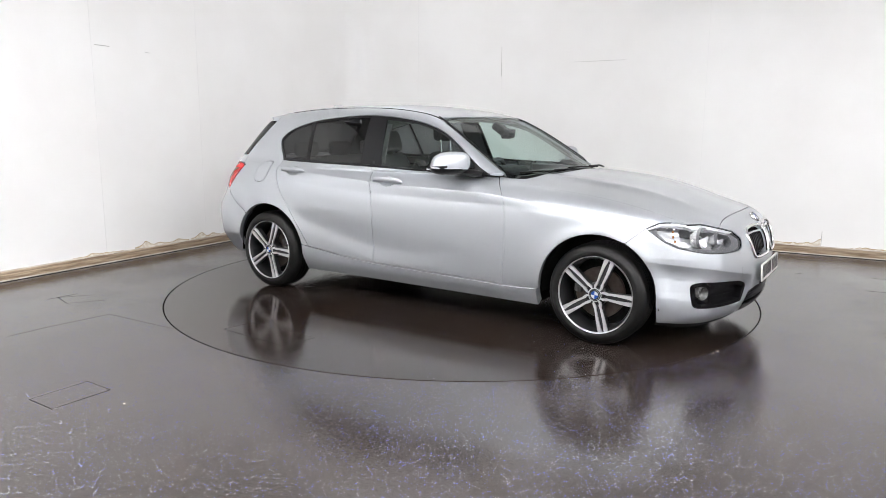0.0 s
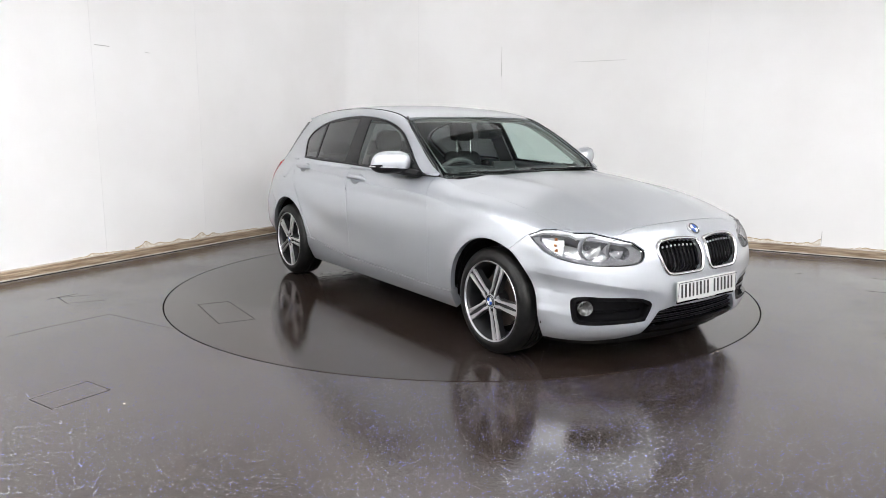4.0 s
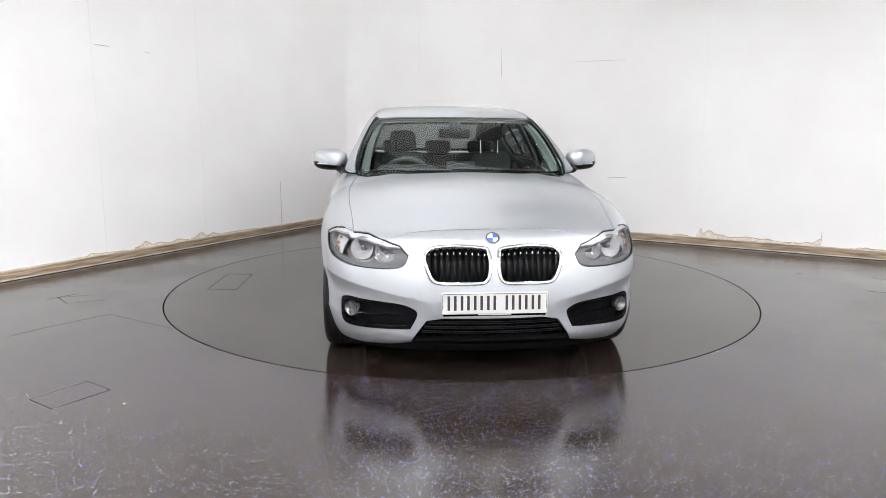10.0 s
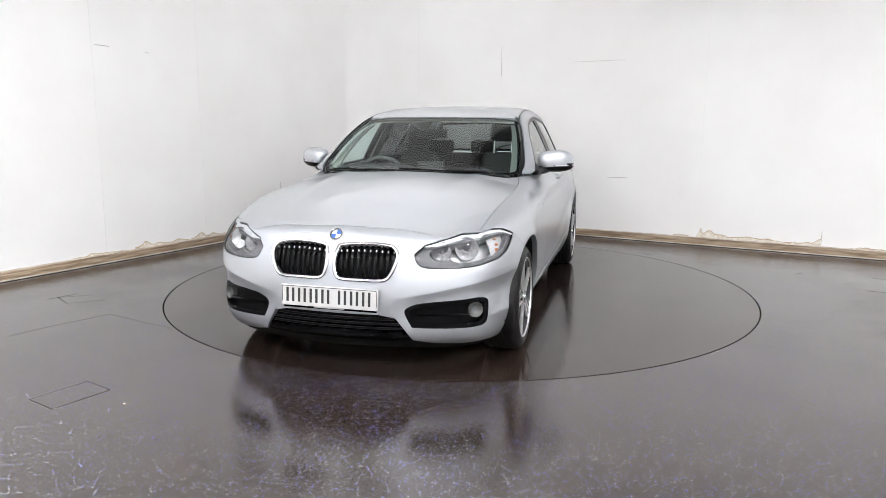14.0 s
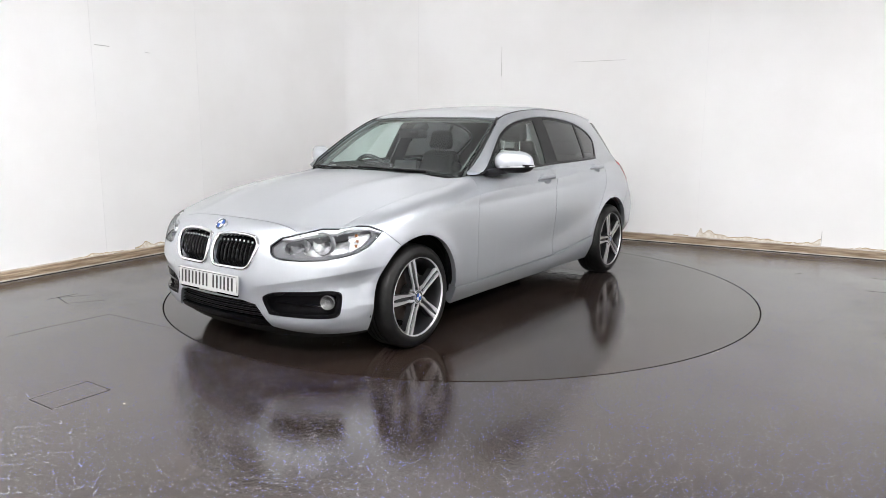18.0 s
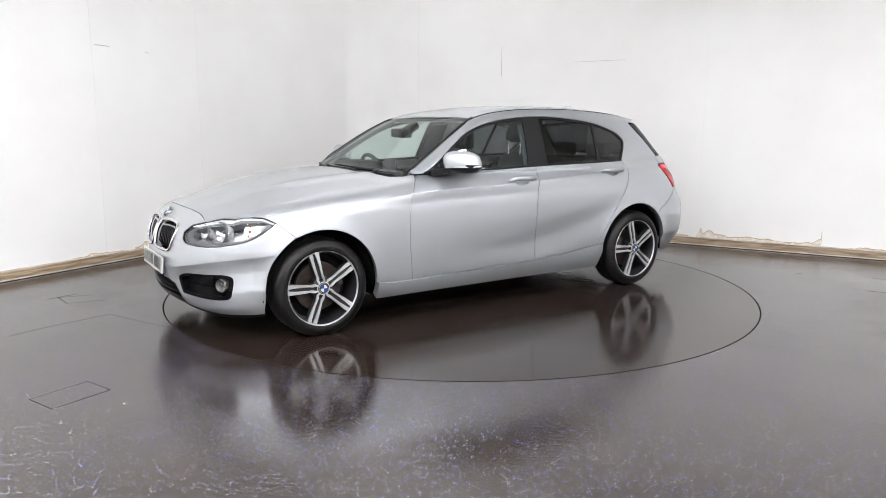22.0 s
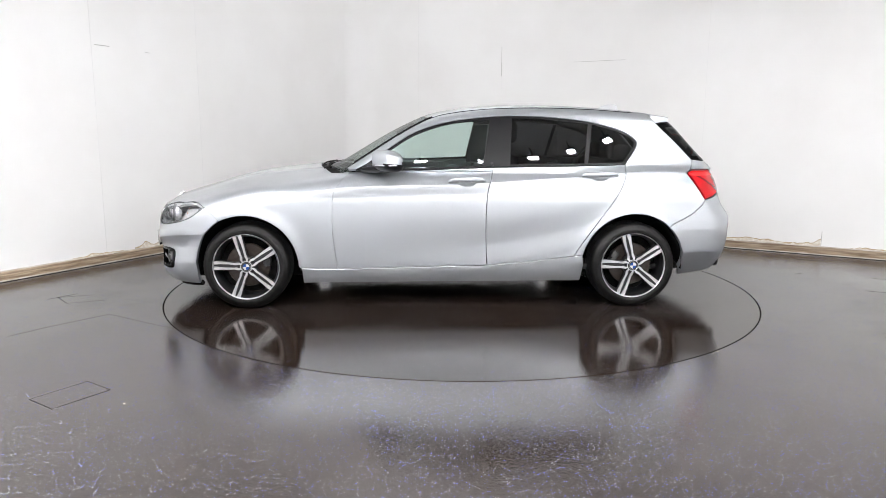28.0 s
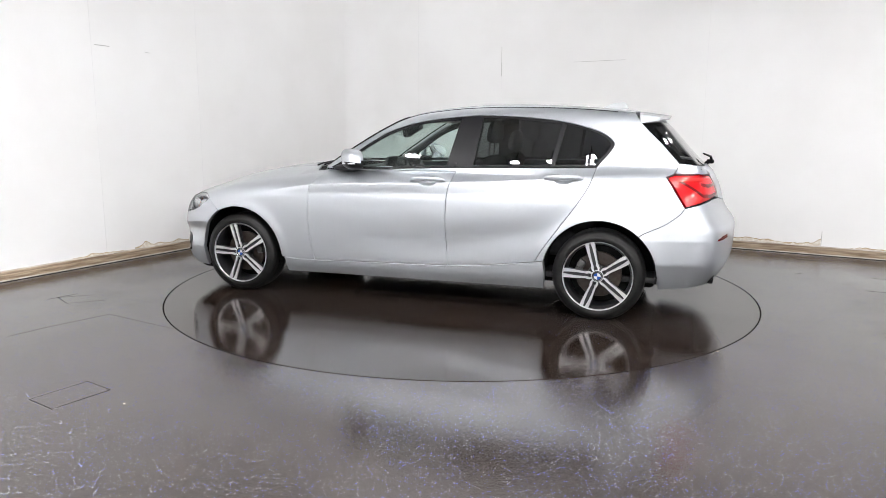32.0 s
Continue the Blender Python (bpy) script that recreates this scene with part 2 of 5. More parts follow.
# ---- the room: two walls meet in a corner behind the turntable ----
CORNER = Vector((-1.389, 4.19, 0))
TURN = radians(-28.4)
ALONG = Vector((math.cos(TURN), math.sin(TURN), 0))
BACK = Vector((math.sin(TURN), -math.cos(TURN), 0))
WALL_A, WALL_B, HEIGHT = 10.4, 9.9, 3.6
ROOM = Matrix(((ALONG.x, BACK.x, 0, CORNER.x), (ALONG.y, BACK.y, 0, CORNER.y), (0, 0, 1, 0), (0, 0, 0, 1)))
RING = 2.24


def room_block(name, lo, hi, material, label, category):
    """A box between two corners of the room: along the long wall, out from it, and up."""
    s = [b - a for a, b in zip(lo, hi)]
    me = block(s, [(a + b) / 2 for a, b in zip(lo, hi)], bevel=0)
    me.transform(ROOM)
    if ROOM.determinant() < 0:
        me.flip_normals()
    me.polygons.foreach_set("use_smooth", [False] * len(me.polygons))
    return tagged(part(name, me, material), label, category, kind="structure")


def build_room():
    t = .2
    room_block("wall_north", (0, -t, 0), (WALL_A, 0, HEIGHT), M_WALL, "white painted wall with faint panel seams and flaking base", "wall")
    room_block("wall_west", (-t, -t, 0), (0, WALL_B, HEIGHT), M_WALL, "white painted wall with faint panel seams and scuffs", "wall")
    # two unseen walls close the room, set near so their bounce brightens the car
    room_block("wall_south", (0, WALL_B, 0), (WALL_A, WALL_B + t, HEIGHT), M_WALL, "plain white painted wall", "wall")
    room_block("wall_east", (WALL_A, 0, 0), (WALL_A + t, WALL_B, HEIGHT), M_WALL, "plain white painted wall", "wall")
    room_block("ceiling", (-t, -t, HEIGHT), (WALL_A + t, WALL_B + t, HEIGHT + .15), M_CEIL, "plain grey ceiling boards", "ceiling")
    # the floor is a sheet with a round opening for the turntable
    out = [ROOM @ Vector(c) for c in ((-t, -t, 0), (WALL_A + t, -t, 0), (WALL_A + t, WALL_B + t, 0), (-t, WALL_B + t, 0))]
    ang = sorted([2 * math.pi * i / 160 for i in range(160)] + [math.atan2(c.y, c.x) % (2 * math.pi) for c in out])
    n = len(ang)
    top, low, far = [], [], []
    for a in ang:
        d = Vector((math.cos(a), math.sin(a), 0))
        k = 1e9
        for p, q in zip(out, out[1:] + out[:1]):
            e = q - p
            den = d.x * e.y - d.y * e.x
            if abs(den) > 1e-9 and (p.x * e.y - p.y * e.x) / den > 0:
                k = min(k, (p.x * e.y - p.y * e.x) / den)
        top.append(tuple(d * (RING + .004)))
        low.append(tuple(d * (RING + .004) + Vector((0, 0, -.12))))
        far.append(tuple(d * k))
    F = []
    for i in range(n):
        j = (i + 1) % n
        F += [(i, 2 * n + i, 2 * n + j, j), (i, j, n + j, n + i)]
    me = mesh_of("floor", top + low + far, F, False)
    tagged(part("floor", me, M_FLOOR), "dark speckled glossy resin floor with wet sheen", "floor", kind="structure")
    pit = lathe([(0.0, -.12), (RING + .02, -.12)], 96, "z")
    tagged(part("turntable_pit", pit, M_GROOVE), "black pit floor under the turntable", "pit", kind="structure")


def build_turntable():
    root = tagged(new("turntable"), "round dark resin turntable flush in the floor", "turntable")
    part("plate", lathe([(0, 0), (RING - .0065, 0), (RING - .0055, -.001), (RING - .0055, -.10), (0, -.10)], 160, "z", 20), M_DISC, root)
    mark = [(-.69 + .179, -1.86 - .082), (-.66 + .179, -1.65 - .082), (-.09 + .179, -1.67 - .082), (-.12 + .179, -1.90 - .082)]
    floor_line(root, mark + mark[:1], .004, .0008)
    return root


def on_wall(west, s, z, off=0.0):
    """A place on a back wall: s along it from the corner, z up, off out of it."""
    return ROOM @ (Vector((off, s, z)) if west else Vector((s, off, z)))


def wall_strip(name, west, pts, depth, material, label, category):
    """A thin plate on a wall with the outline pts (s, z)."""
    n = len(pts)
    V = [on_wall(west, s, z, depth) for s, z in pts] + [on_wall(west, s, z, -.005) for s, z in pts]
    F = [tuple(range(n)), tuple(range(2 * n - 1, n - 1, -1))] + [(i, i + n, (i + 1) % n + n, (i + 1) % n) for i in range(n)]
    me = mesh_of(name, V, F, False)
    bm = bmesh.new()
    bm.from_mesh(me)
    bmesh.ops.recalc_face_normals(bm, faces=bm.faces)
    bm.to_mesh(me)
    bm.free()
    return tagged(part(name, me, material), label, category, kind="structure")


def build_skirting():
    """A moulded board with a pale cap and a pale foot along each back wall, in lengths."""
    board = [(0, .0145), (.022, .0145), (.024, .050), (.020, .060), (.026, .066), (.024, .076), (.010, .080), (0, .080)]
    gap = [(0, 0), (.027, 0), (.027, .0055), (0, .0055)]
    foot = [(0, .0055), (.031, .0055), (.031, .013), (.026, .0145), (0, .0145)]
    cap = [(0, .0805), (.012, .0805), (.010, .088), (0, .089)]
    for name, west in (("baseboard_north", False), ("baseboard_west", True)):
        L = WALL_B if west else WALL_A
        root = None
        for prof, m, nm in ((board, M_SKIRT, name), (foot, M_CAPLINE, "foot_strip"), (gap, M_GROOVE, "floor_gap"), (cap, M_CAPLINE, "top_edge")):
            k = len(prof)
            V = [on_wall(west, s, z, a) for s in (0.0, L) for a, z in prof]
            F = [(i, (i + 1) % k, k + (i + 1) % k, k + i) for i in range(k)]
            me = mesh_of(nm, V, F, False)
            bm = bmesh.new()
            bm.from_mesh(me)
            bmesh.ops.recalc_face_normals(bm, faces=bm.faces)
            bm.to_mesh(me)
            bm.free()
            if root is None:
                root = tagged(part(nm, me, m), "worn beige wooden skirting board with pale edges", "skirting board", kind="structure")
            else:
                part(nm, me, m, root)


def flaking(west, s0, s1, base, bumps, seed):
    """Crumbled plaster just above the skirting: a pale patch with a brown broken edge."""
    rnd = random.Random(seed)
    top = []
    n = int((s1 - s0) / .022)
    for i in range(n + 1):
        s = s0 + (s1 - s0) * i / n
        z = base + .010 * rnd.random() + .014 * noise.noise((s * 7, seed, 0)) + sum(h * math.exp(-((s - c) / w) ** 2) for c, h, w in bumps)
        top.append((s, max(z, .082)))
    wall_strip("flaked_plaster", west, [(s0, .07)] + top + [(s1, .07)], .002, M_PLASTER, "pale flaked plaster above the skirting board", "plaster")
    edge = []
    for s, z in top:
        edge.append((s, z + .003 * rnd.random(), z - .004 - .012 * max(0.0, noise.noise((s * 11, seed + 3, 0)) + .25)))
    wall_strip("crumbling_edge", west, [(s, a) for s, a, _ in edge] + [(s, c) for s, _, c in edge[::-1]], .0045, M_CRUMB, "brown broken edge of flaking plaster", "plaster")


def build_wall_marks():
    line = lambda s, z0, z1, w=.004: [(s - w / 2, z0), (s + w / 2, z0), (s + w / 2, z1), (s - w / 2, z1)]
    for west, s, z0, z1, m in ((True, 3.92, .09, HEIGHT, M_SEAM), (True, 1.588, .09, .60, M_SCUFF), (False, 2.136, 1.86, 2.2, M_SCUFF), (False, 2.136, .09, 1.86, M_SEAM),
                               (False, 4.50, .09, HEIGHT, M_SEAM), (False, 5.70, .09, .24, M_SCUFF), (True, 2.75, .09, HEIGHT, M_SEAM), (False, .96, .09, HEIGHT, M_SEAM)):
        wall_strip("wall_seam", west, line(s, z0, z1, .002 if m is M_SEAM else .005), .0015, m, "fine vertical joint between wall boards", "joint")
    for west, s0, s1, z, h in ((True, 3.74, 3.89, 1.952, .008), (True, 3.315, 3.365, 1.932, .005), (False, 3.04, 3.64, 1.988, .004), (False, 3.49, 3.72, .693, .006)):
        wall_strip("scuff_mark", west, [(s0, z), ((s0 + s1) / 2, z + h * .2), (s1, z + h * .3), (s1, z + h), ((s0 + s1) / 2, z + h * 1.1), (s0, z + h * .6)], .0012, M_SCUFF, "thin grey scuff on the white wall", "scuff")
    flaking(True, 2.0, 2.95, .094, ((2.82, .05, .05), (2.66, .02, .05)), 3)
    flaking(True, 2.98, 3.62, .094, ((3.50, .045, .05), (3.35, .02, .06), (3.1, .015, .06)), 4)
    flaking(True, 3.75, 4.25, .088, ((4.05, .02, .06),), 5)
    flaking(False, 4.26, 4.42, .092, ((4.33, .012, .04),), 6)
    flaking(False, 4.50, 5.44, .104, ((4.54, .085, .020), (4.63, .06, .05), (4.75, .03, .06), (5.03, .022, .10), (5.22, .014, .05)), 7)
    flaking(False, 5.44, 5.695, .100, ((5.69, .06, .05), (5.56, .015, .05)), 8)
    flaking(False, 5.90, 6.45, .088, ((6.1, .012, .08), (6.3, .01, .07)), 9)


def floor_line(parent, pts, w=.006, z=.0012, m=None):
    """A thin dark joint drawn in the floor through points."""
    V, F = [], []
    for (x0, y0), (x1, y1) in zip(pts, pts[1:]):
        d = Vector((x1 - x0, y1 - y0, 0)).normalized() * (w / 2)
        n = Vector((-d.y, d.x, 0))
        a, b = Vector((x0, y0, 0)) - d, Vector((x1, y1, 0)) + d
        k = len(V)
        V += [a + n + Vector((0, 0, z)), a - n + Vector((0, 0, z)), b - n + Vector((0, 0, z)), b + n + Vector((0, 0, z))]
        V += [q - Vector((0, 0, z + .004)) for q in V[k:k + 4]]
        F += [(k, k + 1, k + 2, k + 3)] + [(k + i, k + 4 + i, k + 4 + (i + 1) % 4, k + (i + 1) % 4) for i in range(4)]
    return part("joint_line", mesh_of("joint", V, F, False), m or M_GROOVE, parent)


def build_hatches():
    """Floor hatches: a lid of the same resin framed by a dark joint."""
    for pts, closed in (([(-1.99, -2.545), (-1.844, -2.303), (-1.676, -2.412), (-1.822, -2.653)], True),
                        ([(-2.74, -.50), (-2.96, -.60), (-2.80, -.765)], False)):
        c = pts if closed else pts + [(-2.57, -.655)]
        lid = slab(c, .01, Matrix.Translation((0, 0, .0006)))
        h = tagged(part("floor_hatch", lid, M_FLOOR), "rectangular hatch lid flush in the dark resin floor", "hatch")
        floor_line(h, pts + pts[:1] if closed else pts, .004)


def build_floor_marks():
    """Worn edges of an older coat, short scuffs and paint chips on the floor round the turntable."""
    for pts, w in (([(-2.712, -1.563), (-2.601, -1.376), (-2.358, -1.039)], .006), ([(-2.358, -1.039), (-2.05, -1.22), (-1.744, -1.393)], .003)):
        edge = tagged(new("floor_coat_edge"), "faint raised edge of an older floor coat", "floor mark")
        floor_line(edge, pts, w, .0009, M_WORN)
    scuffs = (((-3.004, -.652), (-2.885, -.470)), ((3.281, 1.235), (3.40, 1.165), (3.483, 1.127)), ((2.941, .521), (3.003, .548)), ((3.133, .123), (3.203, .126)),
              ((3.186, -.118), (3.317, -.170)), ((3.518, .359), (3.602, .318)), ((-2.960, .555), (-2.923, .609)), ((2.640, -1.30), (2.652, -1.292)))
    for pts in scuffs:
        mark = tagged(new("floor_scuff"), "short black scuff on the dark resin floor", "floor mark", "floor scuffs")
        floor_line(mark, list(pts), .005, .0009)
    rnd = random.Random(21)
    for x, y, s in ((-1.527, -2.582, .006), (1.476, -1.701, .007), (1.44, -1.735, .004)):
        out = [(x + s * (.6 + .6 * rnd.random()) * math.cos(a), y + s * (.6 + .6 * rnd.random()) * math.sin(a)) for a in np.linspace(0, 2 * np.pi, 7, endpoint=False)]
        tagged(part("paint_chip", slab(out, .0014, Matrix.Translation((0, 0, .0014))), M_PLASTER), "tiny pale paint chip lying on the floor", "paint chip", "paint chips")


def build_puddle():
    """Water that dripped from the rear of the car: ragged flat pools on the turntable, in the car's space."""
    rnd = random.Random(5)
    root = tagged(new("puddle"), "thin ragged water puddle on the turntable behind the wheels", "puddle")
    for x, y, a, b in ((-1.12, .58, .16, .22), (-.96, .74, .10, .10), (-1.10, -.55, .15, .24), (-.95, -.76, .10, .09), (-.72, .62, .12, .06), (-.80, -.50, .20, .09), (-1.15, .0, .18, .30)):
        ring, n = [], 44
        seed = rnd.random() * 50
        for i in range(n):
            q = 2 * math.pi * i / n
            k = .75 + .55 * noise.noise((2.2 * math.cos(q) + seed, 2.2 * math.sin(q), 0)) + .10 * noise.noise((7 * math.cos(q), 7 * math.sin(q) + seed, 3))
            ring.append((x + a * k * math.cos(q), y + b * k * math.sin(q)))
        V = [(px, py, .0002) for px, py in ring] + [(x + (px - x) * .955, y + (py - y) * .955, .0012) for px, py in ring]
        F = [(i, (i + 1) % n, n + (i + 1) % n, n + i) for i in range(n)] + [tuple(range(n, 2 * n))]
        part("pool", mesh_of("pool", V, F, False), M_WATER, root)
    return root


def build_corner():
    """The two back walls meet in a soft plastered hollow."""
    R, n = .30, 14
    V = []
    for z in (0.0, HEIGHT):
        for i in range(n + 1):
            a = math.pi + (math.pi / 2) * i / n
            V.append(ROOM @ Vector((R + R * math.cos(a), R + R * math.sin(a), z)))
        V.append(ROOM @ Vector((-.02, -.02, z)))
    k = n + 2
    F = [(i, i + 1, k + i + 1, k + i) for i in range(n)] + [(n, n + 1, k + n + 1, k + n), (n + 1, 0, k, k + n + 1)]
    me = mesh_of("wall_corner", V, F)
    bm = bmesh.new()
    bm.from_mesh(me)
    bmesh.ops.recalc_face_normals(bm, faces=bm.faces)
    bm.to_mesh(me)
    bm.free()
    tagged(part("wall_corner", shade(me, 30), M_WALL), "soft hollow corner between two white walls", "wall", kind="structure")


def build_lamps():
    """Square flood lamps in an arc round the turntable, on stems under the ceiling."""
    first = None
    places = [pose(2.95 * math.cos(a), 2.95 * math.sin(a), 3.15, 0, 0, math.degrees(a)) for a in (radians(-144 + 13.3 * i) for i in range(10))]
    for m in places:
        if first is None:
            first = tagged(new("ceiling_light"), "square white flood lamp on a stem under the ceiling", "ceiling light", "ceiling lights")
            part("housing", block((.18, .18, .05), (0, 0, .030), .01), M_TRIM, first)
            part("diffuser", block((.14, .14, .03), (0, 0, -.008), .006), M_LAMP, first)
            part("stem", tube([(0, 0, .05), (0, 0, .45)], .015, 8, up=(0, 1, 0)), M_TRIM, first)
            first.matrix_basis = m
        else:
            copy_thing(first, Matrix.LocRotScale(m.to_translation(), Matrix.Rotation(math.atan2(m[1][0], m[0][0]), 3, "Z"), None))


def build_fill_panels():
    """Flat square fill panels added, unseen, in the ceiling by the camera-side walls."""
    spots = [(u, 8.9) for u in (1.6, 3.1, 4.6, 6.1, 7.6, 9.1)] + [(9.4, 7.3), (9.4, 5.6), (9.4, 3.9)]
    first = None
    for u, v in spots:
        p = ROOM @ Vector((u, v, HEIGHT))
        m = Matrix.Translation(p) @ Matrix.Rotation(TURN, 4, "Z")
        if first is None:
            first = tagged(new("fill_panel"), "added flat square white fill panel set in the ceiling", "panel light", "panel lights")
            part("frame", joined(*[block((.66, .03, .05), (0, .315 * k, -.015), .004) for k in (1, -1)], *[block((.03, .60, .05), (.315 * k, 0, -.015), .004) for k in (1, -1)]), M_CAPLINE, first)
            part("diffuser", block((.60, .60, .05), (0, 0, -.01), .003), M_FILL_PANEL, first)
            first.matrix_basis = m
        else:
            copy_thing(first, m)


def build_soft_fill():
    """Wide dim cloth panel added unseen under the ceiling to brighten the back corner."""
    m = Matrix.Translation(ROOM @ Vector((1.66, 1.66, HEIGHT))) @ Matrix.Rotation(TURN, 4, "Z")
    p = tagged(new("soft_fill"), "added wide dim white cloth fill under the ceiling", "soft light")
    part("frame", joined(*[block((3.08, .04, .07), (0, 1.52 * k, -.03), .006) for k in (1, -1)], *[block((.04, 3.00, .07), (1.52 * k, 0, -.03), .006) for k in (1, -1)]), M_CAPLINE, p)
    part("cloth", block((3.00, 3.00, .05), (0, 0, -.012), .004), M_SOFT_FILL, p)
    p.matrix_basis = m


build_room()
TURNTABLE = build_turntable()
build_skirting()
build_wall_marks()
build_hatches()
build_floor_marks()
PUDDLE = build_puddle()
build_corner()
build_lamps()
build_fill_panels()
build_soft_fill()


# ---- the car's skin ----
def spl(*pts):
    """A smooth curve through (x, y) pairs, as a function of x."""
    xs, ys = np.array([p[0] for p in pts], float), np.array([p[1] for p in pts], float)
    o = np.argsort(xs)
    xs, ys = xs[o], ys[o]
    d = np.gradient(ys, xs)
    t = np.linspace(xs[0], xs[-1], 801)
    i = np.clip(np.searchsorted(xs, t) - 1, 0, len(xs) - 2)
    h = xs[i + 1] - xs[i]
    s = (t - xs[i]) / h
    v = ((1 + 2 * s) * (1 - s) ** 2 * ys[i] + s * (1 - s) ** 2 * h * d[i]
         + s * s * (3 - 2 * s) * ys[i + 1] + s * s * (s - 1) * h * d[i + 1])
    k = np.hanning(41)
    v = np.convolve(np.pad(v, 20, "reflect", reflect_type="odd"), k / k.sum(), "valid")
    return lambda q: np.interp(q, t, v)


def smax(a, b, k):
    h = np.maximum(k - np.abs(a - b), 0) / k
    return np.maximum(a, b) + h * h * k / 4


def smin(a, b, k):
    return -smax(-a, -b, k)


# half width of the lower body by height, and its change along the car
W_Z = spl((.05, .70), (.12, .76), (.18, .80), (.24, .832), (.30, .847), (.40, .860), (.55, .870), (.68, .873),
          (.78, .868), (.83, .858), (.88, .840), (.93, .818), (1.0, .785), (1.08, .745), (1.2, .68))
W_X = spl((-2.4, -.24), (-2.1, -.095), (-1.9, -.045), (-1.7, -.018), (-1.345, .008), (-.9, .0), (0, -.003), (.7, -.003),
          (1.0, 0), (1.345, .003), (1.6, -.02), (1.8, -.07), (1.95, -.13), (2.1, -.22), (2.3, -.36))
W_UP = spl((-2.4, -.10), (-2.0, -.07), (-1.7, -.035), (-1.3, -.01), (-.8, 0), (1.0, 0), (1.3, 0), (1.6, -.02), (1.9, -.05), (2.3, -.05))
# the shoulder line and the foot of the undercut below it
LINE_U = spl((-2.3, .985), (-1.6, .962), (-1.24, .942), (-1.06, .926), (-.72, .902), (-.41, .883), (-.06, .866), (.43, .855), (.754, .835), (1.12, .773), (2.3, .70))
LINE_L = spl((-2.3, .94), (-1.6, .90), (-1.1, .861), (-.9, .840), (-.41, .813), (-.06, .803), (.42, .788), (.75, .780), (1.12, .769), (2.3, .69))
LINE_ON = spl((-2.3, 0), (-1.9, .0), (-1.6, .35), (-1.3, .8), (-1.0, 1), (.5, 1), (.8, .8), (1.12, 0), (1.3, 0), (2.3, 0))
# bonnet and shoulder height on the centre line, nose and tail by height
Z_TOP = spl((2.4, .55), (2.15, .655), (2.05, .705), (1.98, .742), (1.9, .768), (1.777, .803), (1.568, .868), (1.36, .918),
            (1.15, .948), (.9, .970), (.6, .987), (0, 1.0), (-1.2, 1.02), (-1.8, 1.02), (-2.4, 1.0))
X_NOSE = spl((.05, 1.93), (.15, 2.0), (.2, 2.07), (.26, 2.10), (.33, 2.11), (.42, 2.12), (.5, 2.115), (.6, 2.098), (.68, 2.078),
             (.74, 2.05), (.85, 1.98), (1.0, 1.85), (1.5, 1.4))
X_TAIL = spl((.05, -1.95), (.15, -2.02), (.25, -2.12), (.35, -2.185), (.45, -2.21), (.55, -2.215), (.63, -2.21), (.69, -2.165), (.76, -2.13),
             (.85, -2.105), (.93, -2.07), (1.0, -2.03), (1.1, -1.96), (1.5, -1.7))
# greenhouse
G_Z = spl((.8, .85), (.9, .815), (.96, .795), (1.1, .735), (1.2, .685), (1.3, .63), (1.36, .59), (1.45, .52))
G_X = spl((1.2, -.02), (.8, -.01), (.4, 0), (0, 0), (-.5, 0), (-.9, -.012), (-1.2, -.04), (-1.45, -.075), (-1.7, -.115), (-2, -.18), (-2.3, -.25))
Z_ROOF = spl((1.0, 1.0), (.5, 1.2), (.15, 1.338), (-.05, 1.379), (-.25, 1.406), (-.45, 1.42), (-.7, 1.424), (-1.0, 1.415), (-1.245, 1.40),
             (-1.5, 1.375), (-1.7, 1.348), (-1.86, 1.32), (-2.3, 1.23))
X_WS = spl((.6, 1.38), (.85, .985), (.958, .80), (1.03, .685), (1.1, .570), (1.2, .400), (1.335, .14), (1.45, -.12), (1.6, -.5))
X_RW = spl((.6, -2.3), (.9, -2.08), (1.0, -2.0), (1.1, -1.905), (1.2, -1.815), (1.28, -1.74), (1.36, -1.65), (1.5, -1.5))


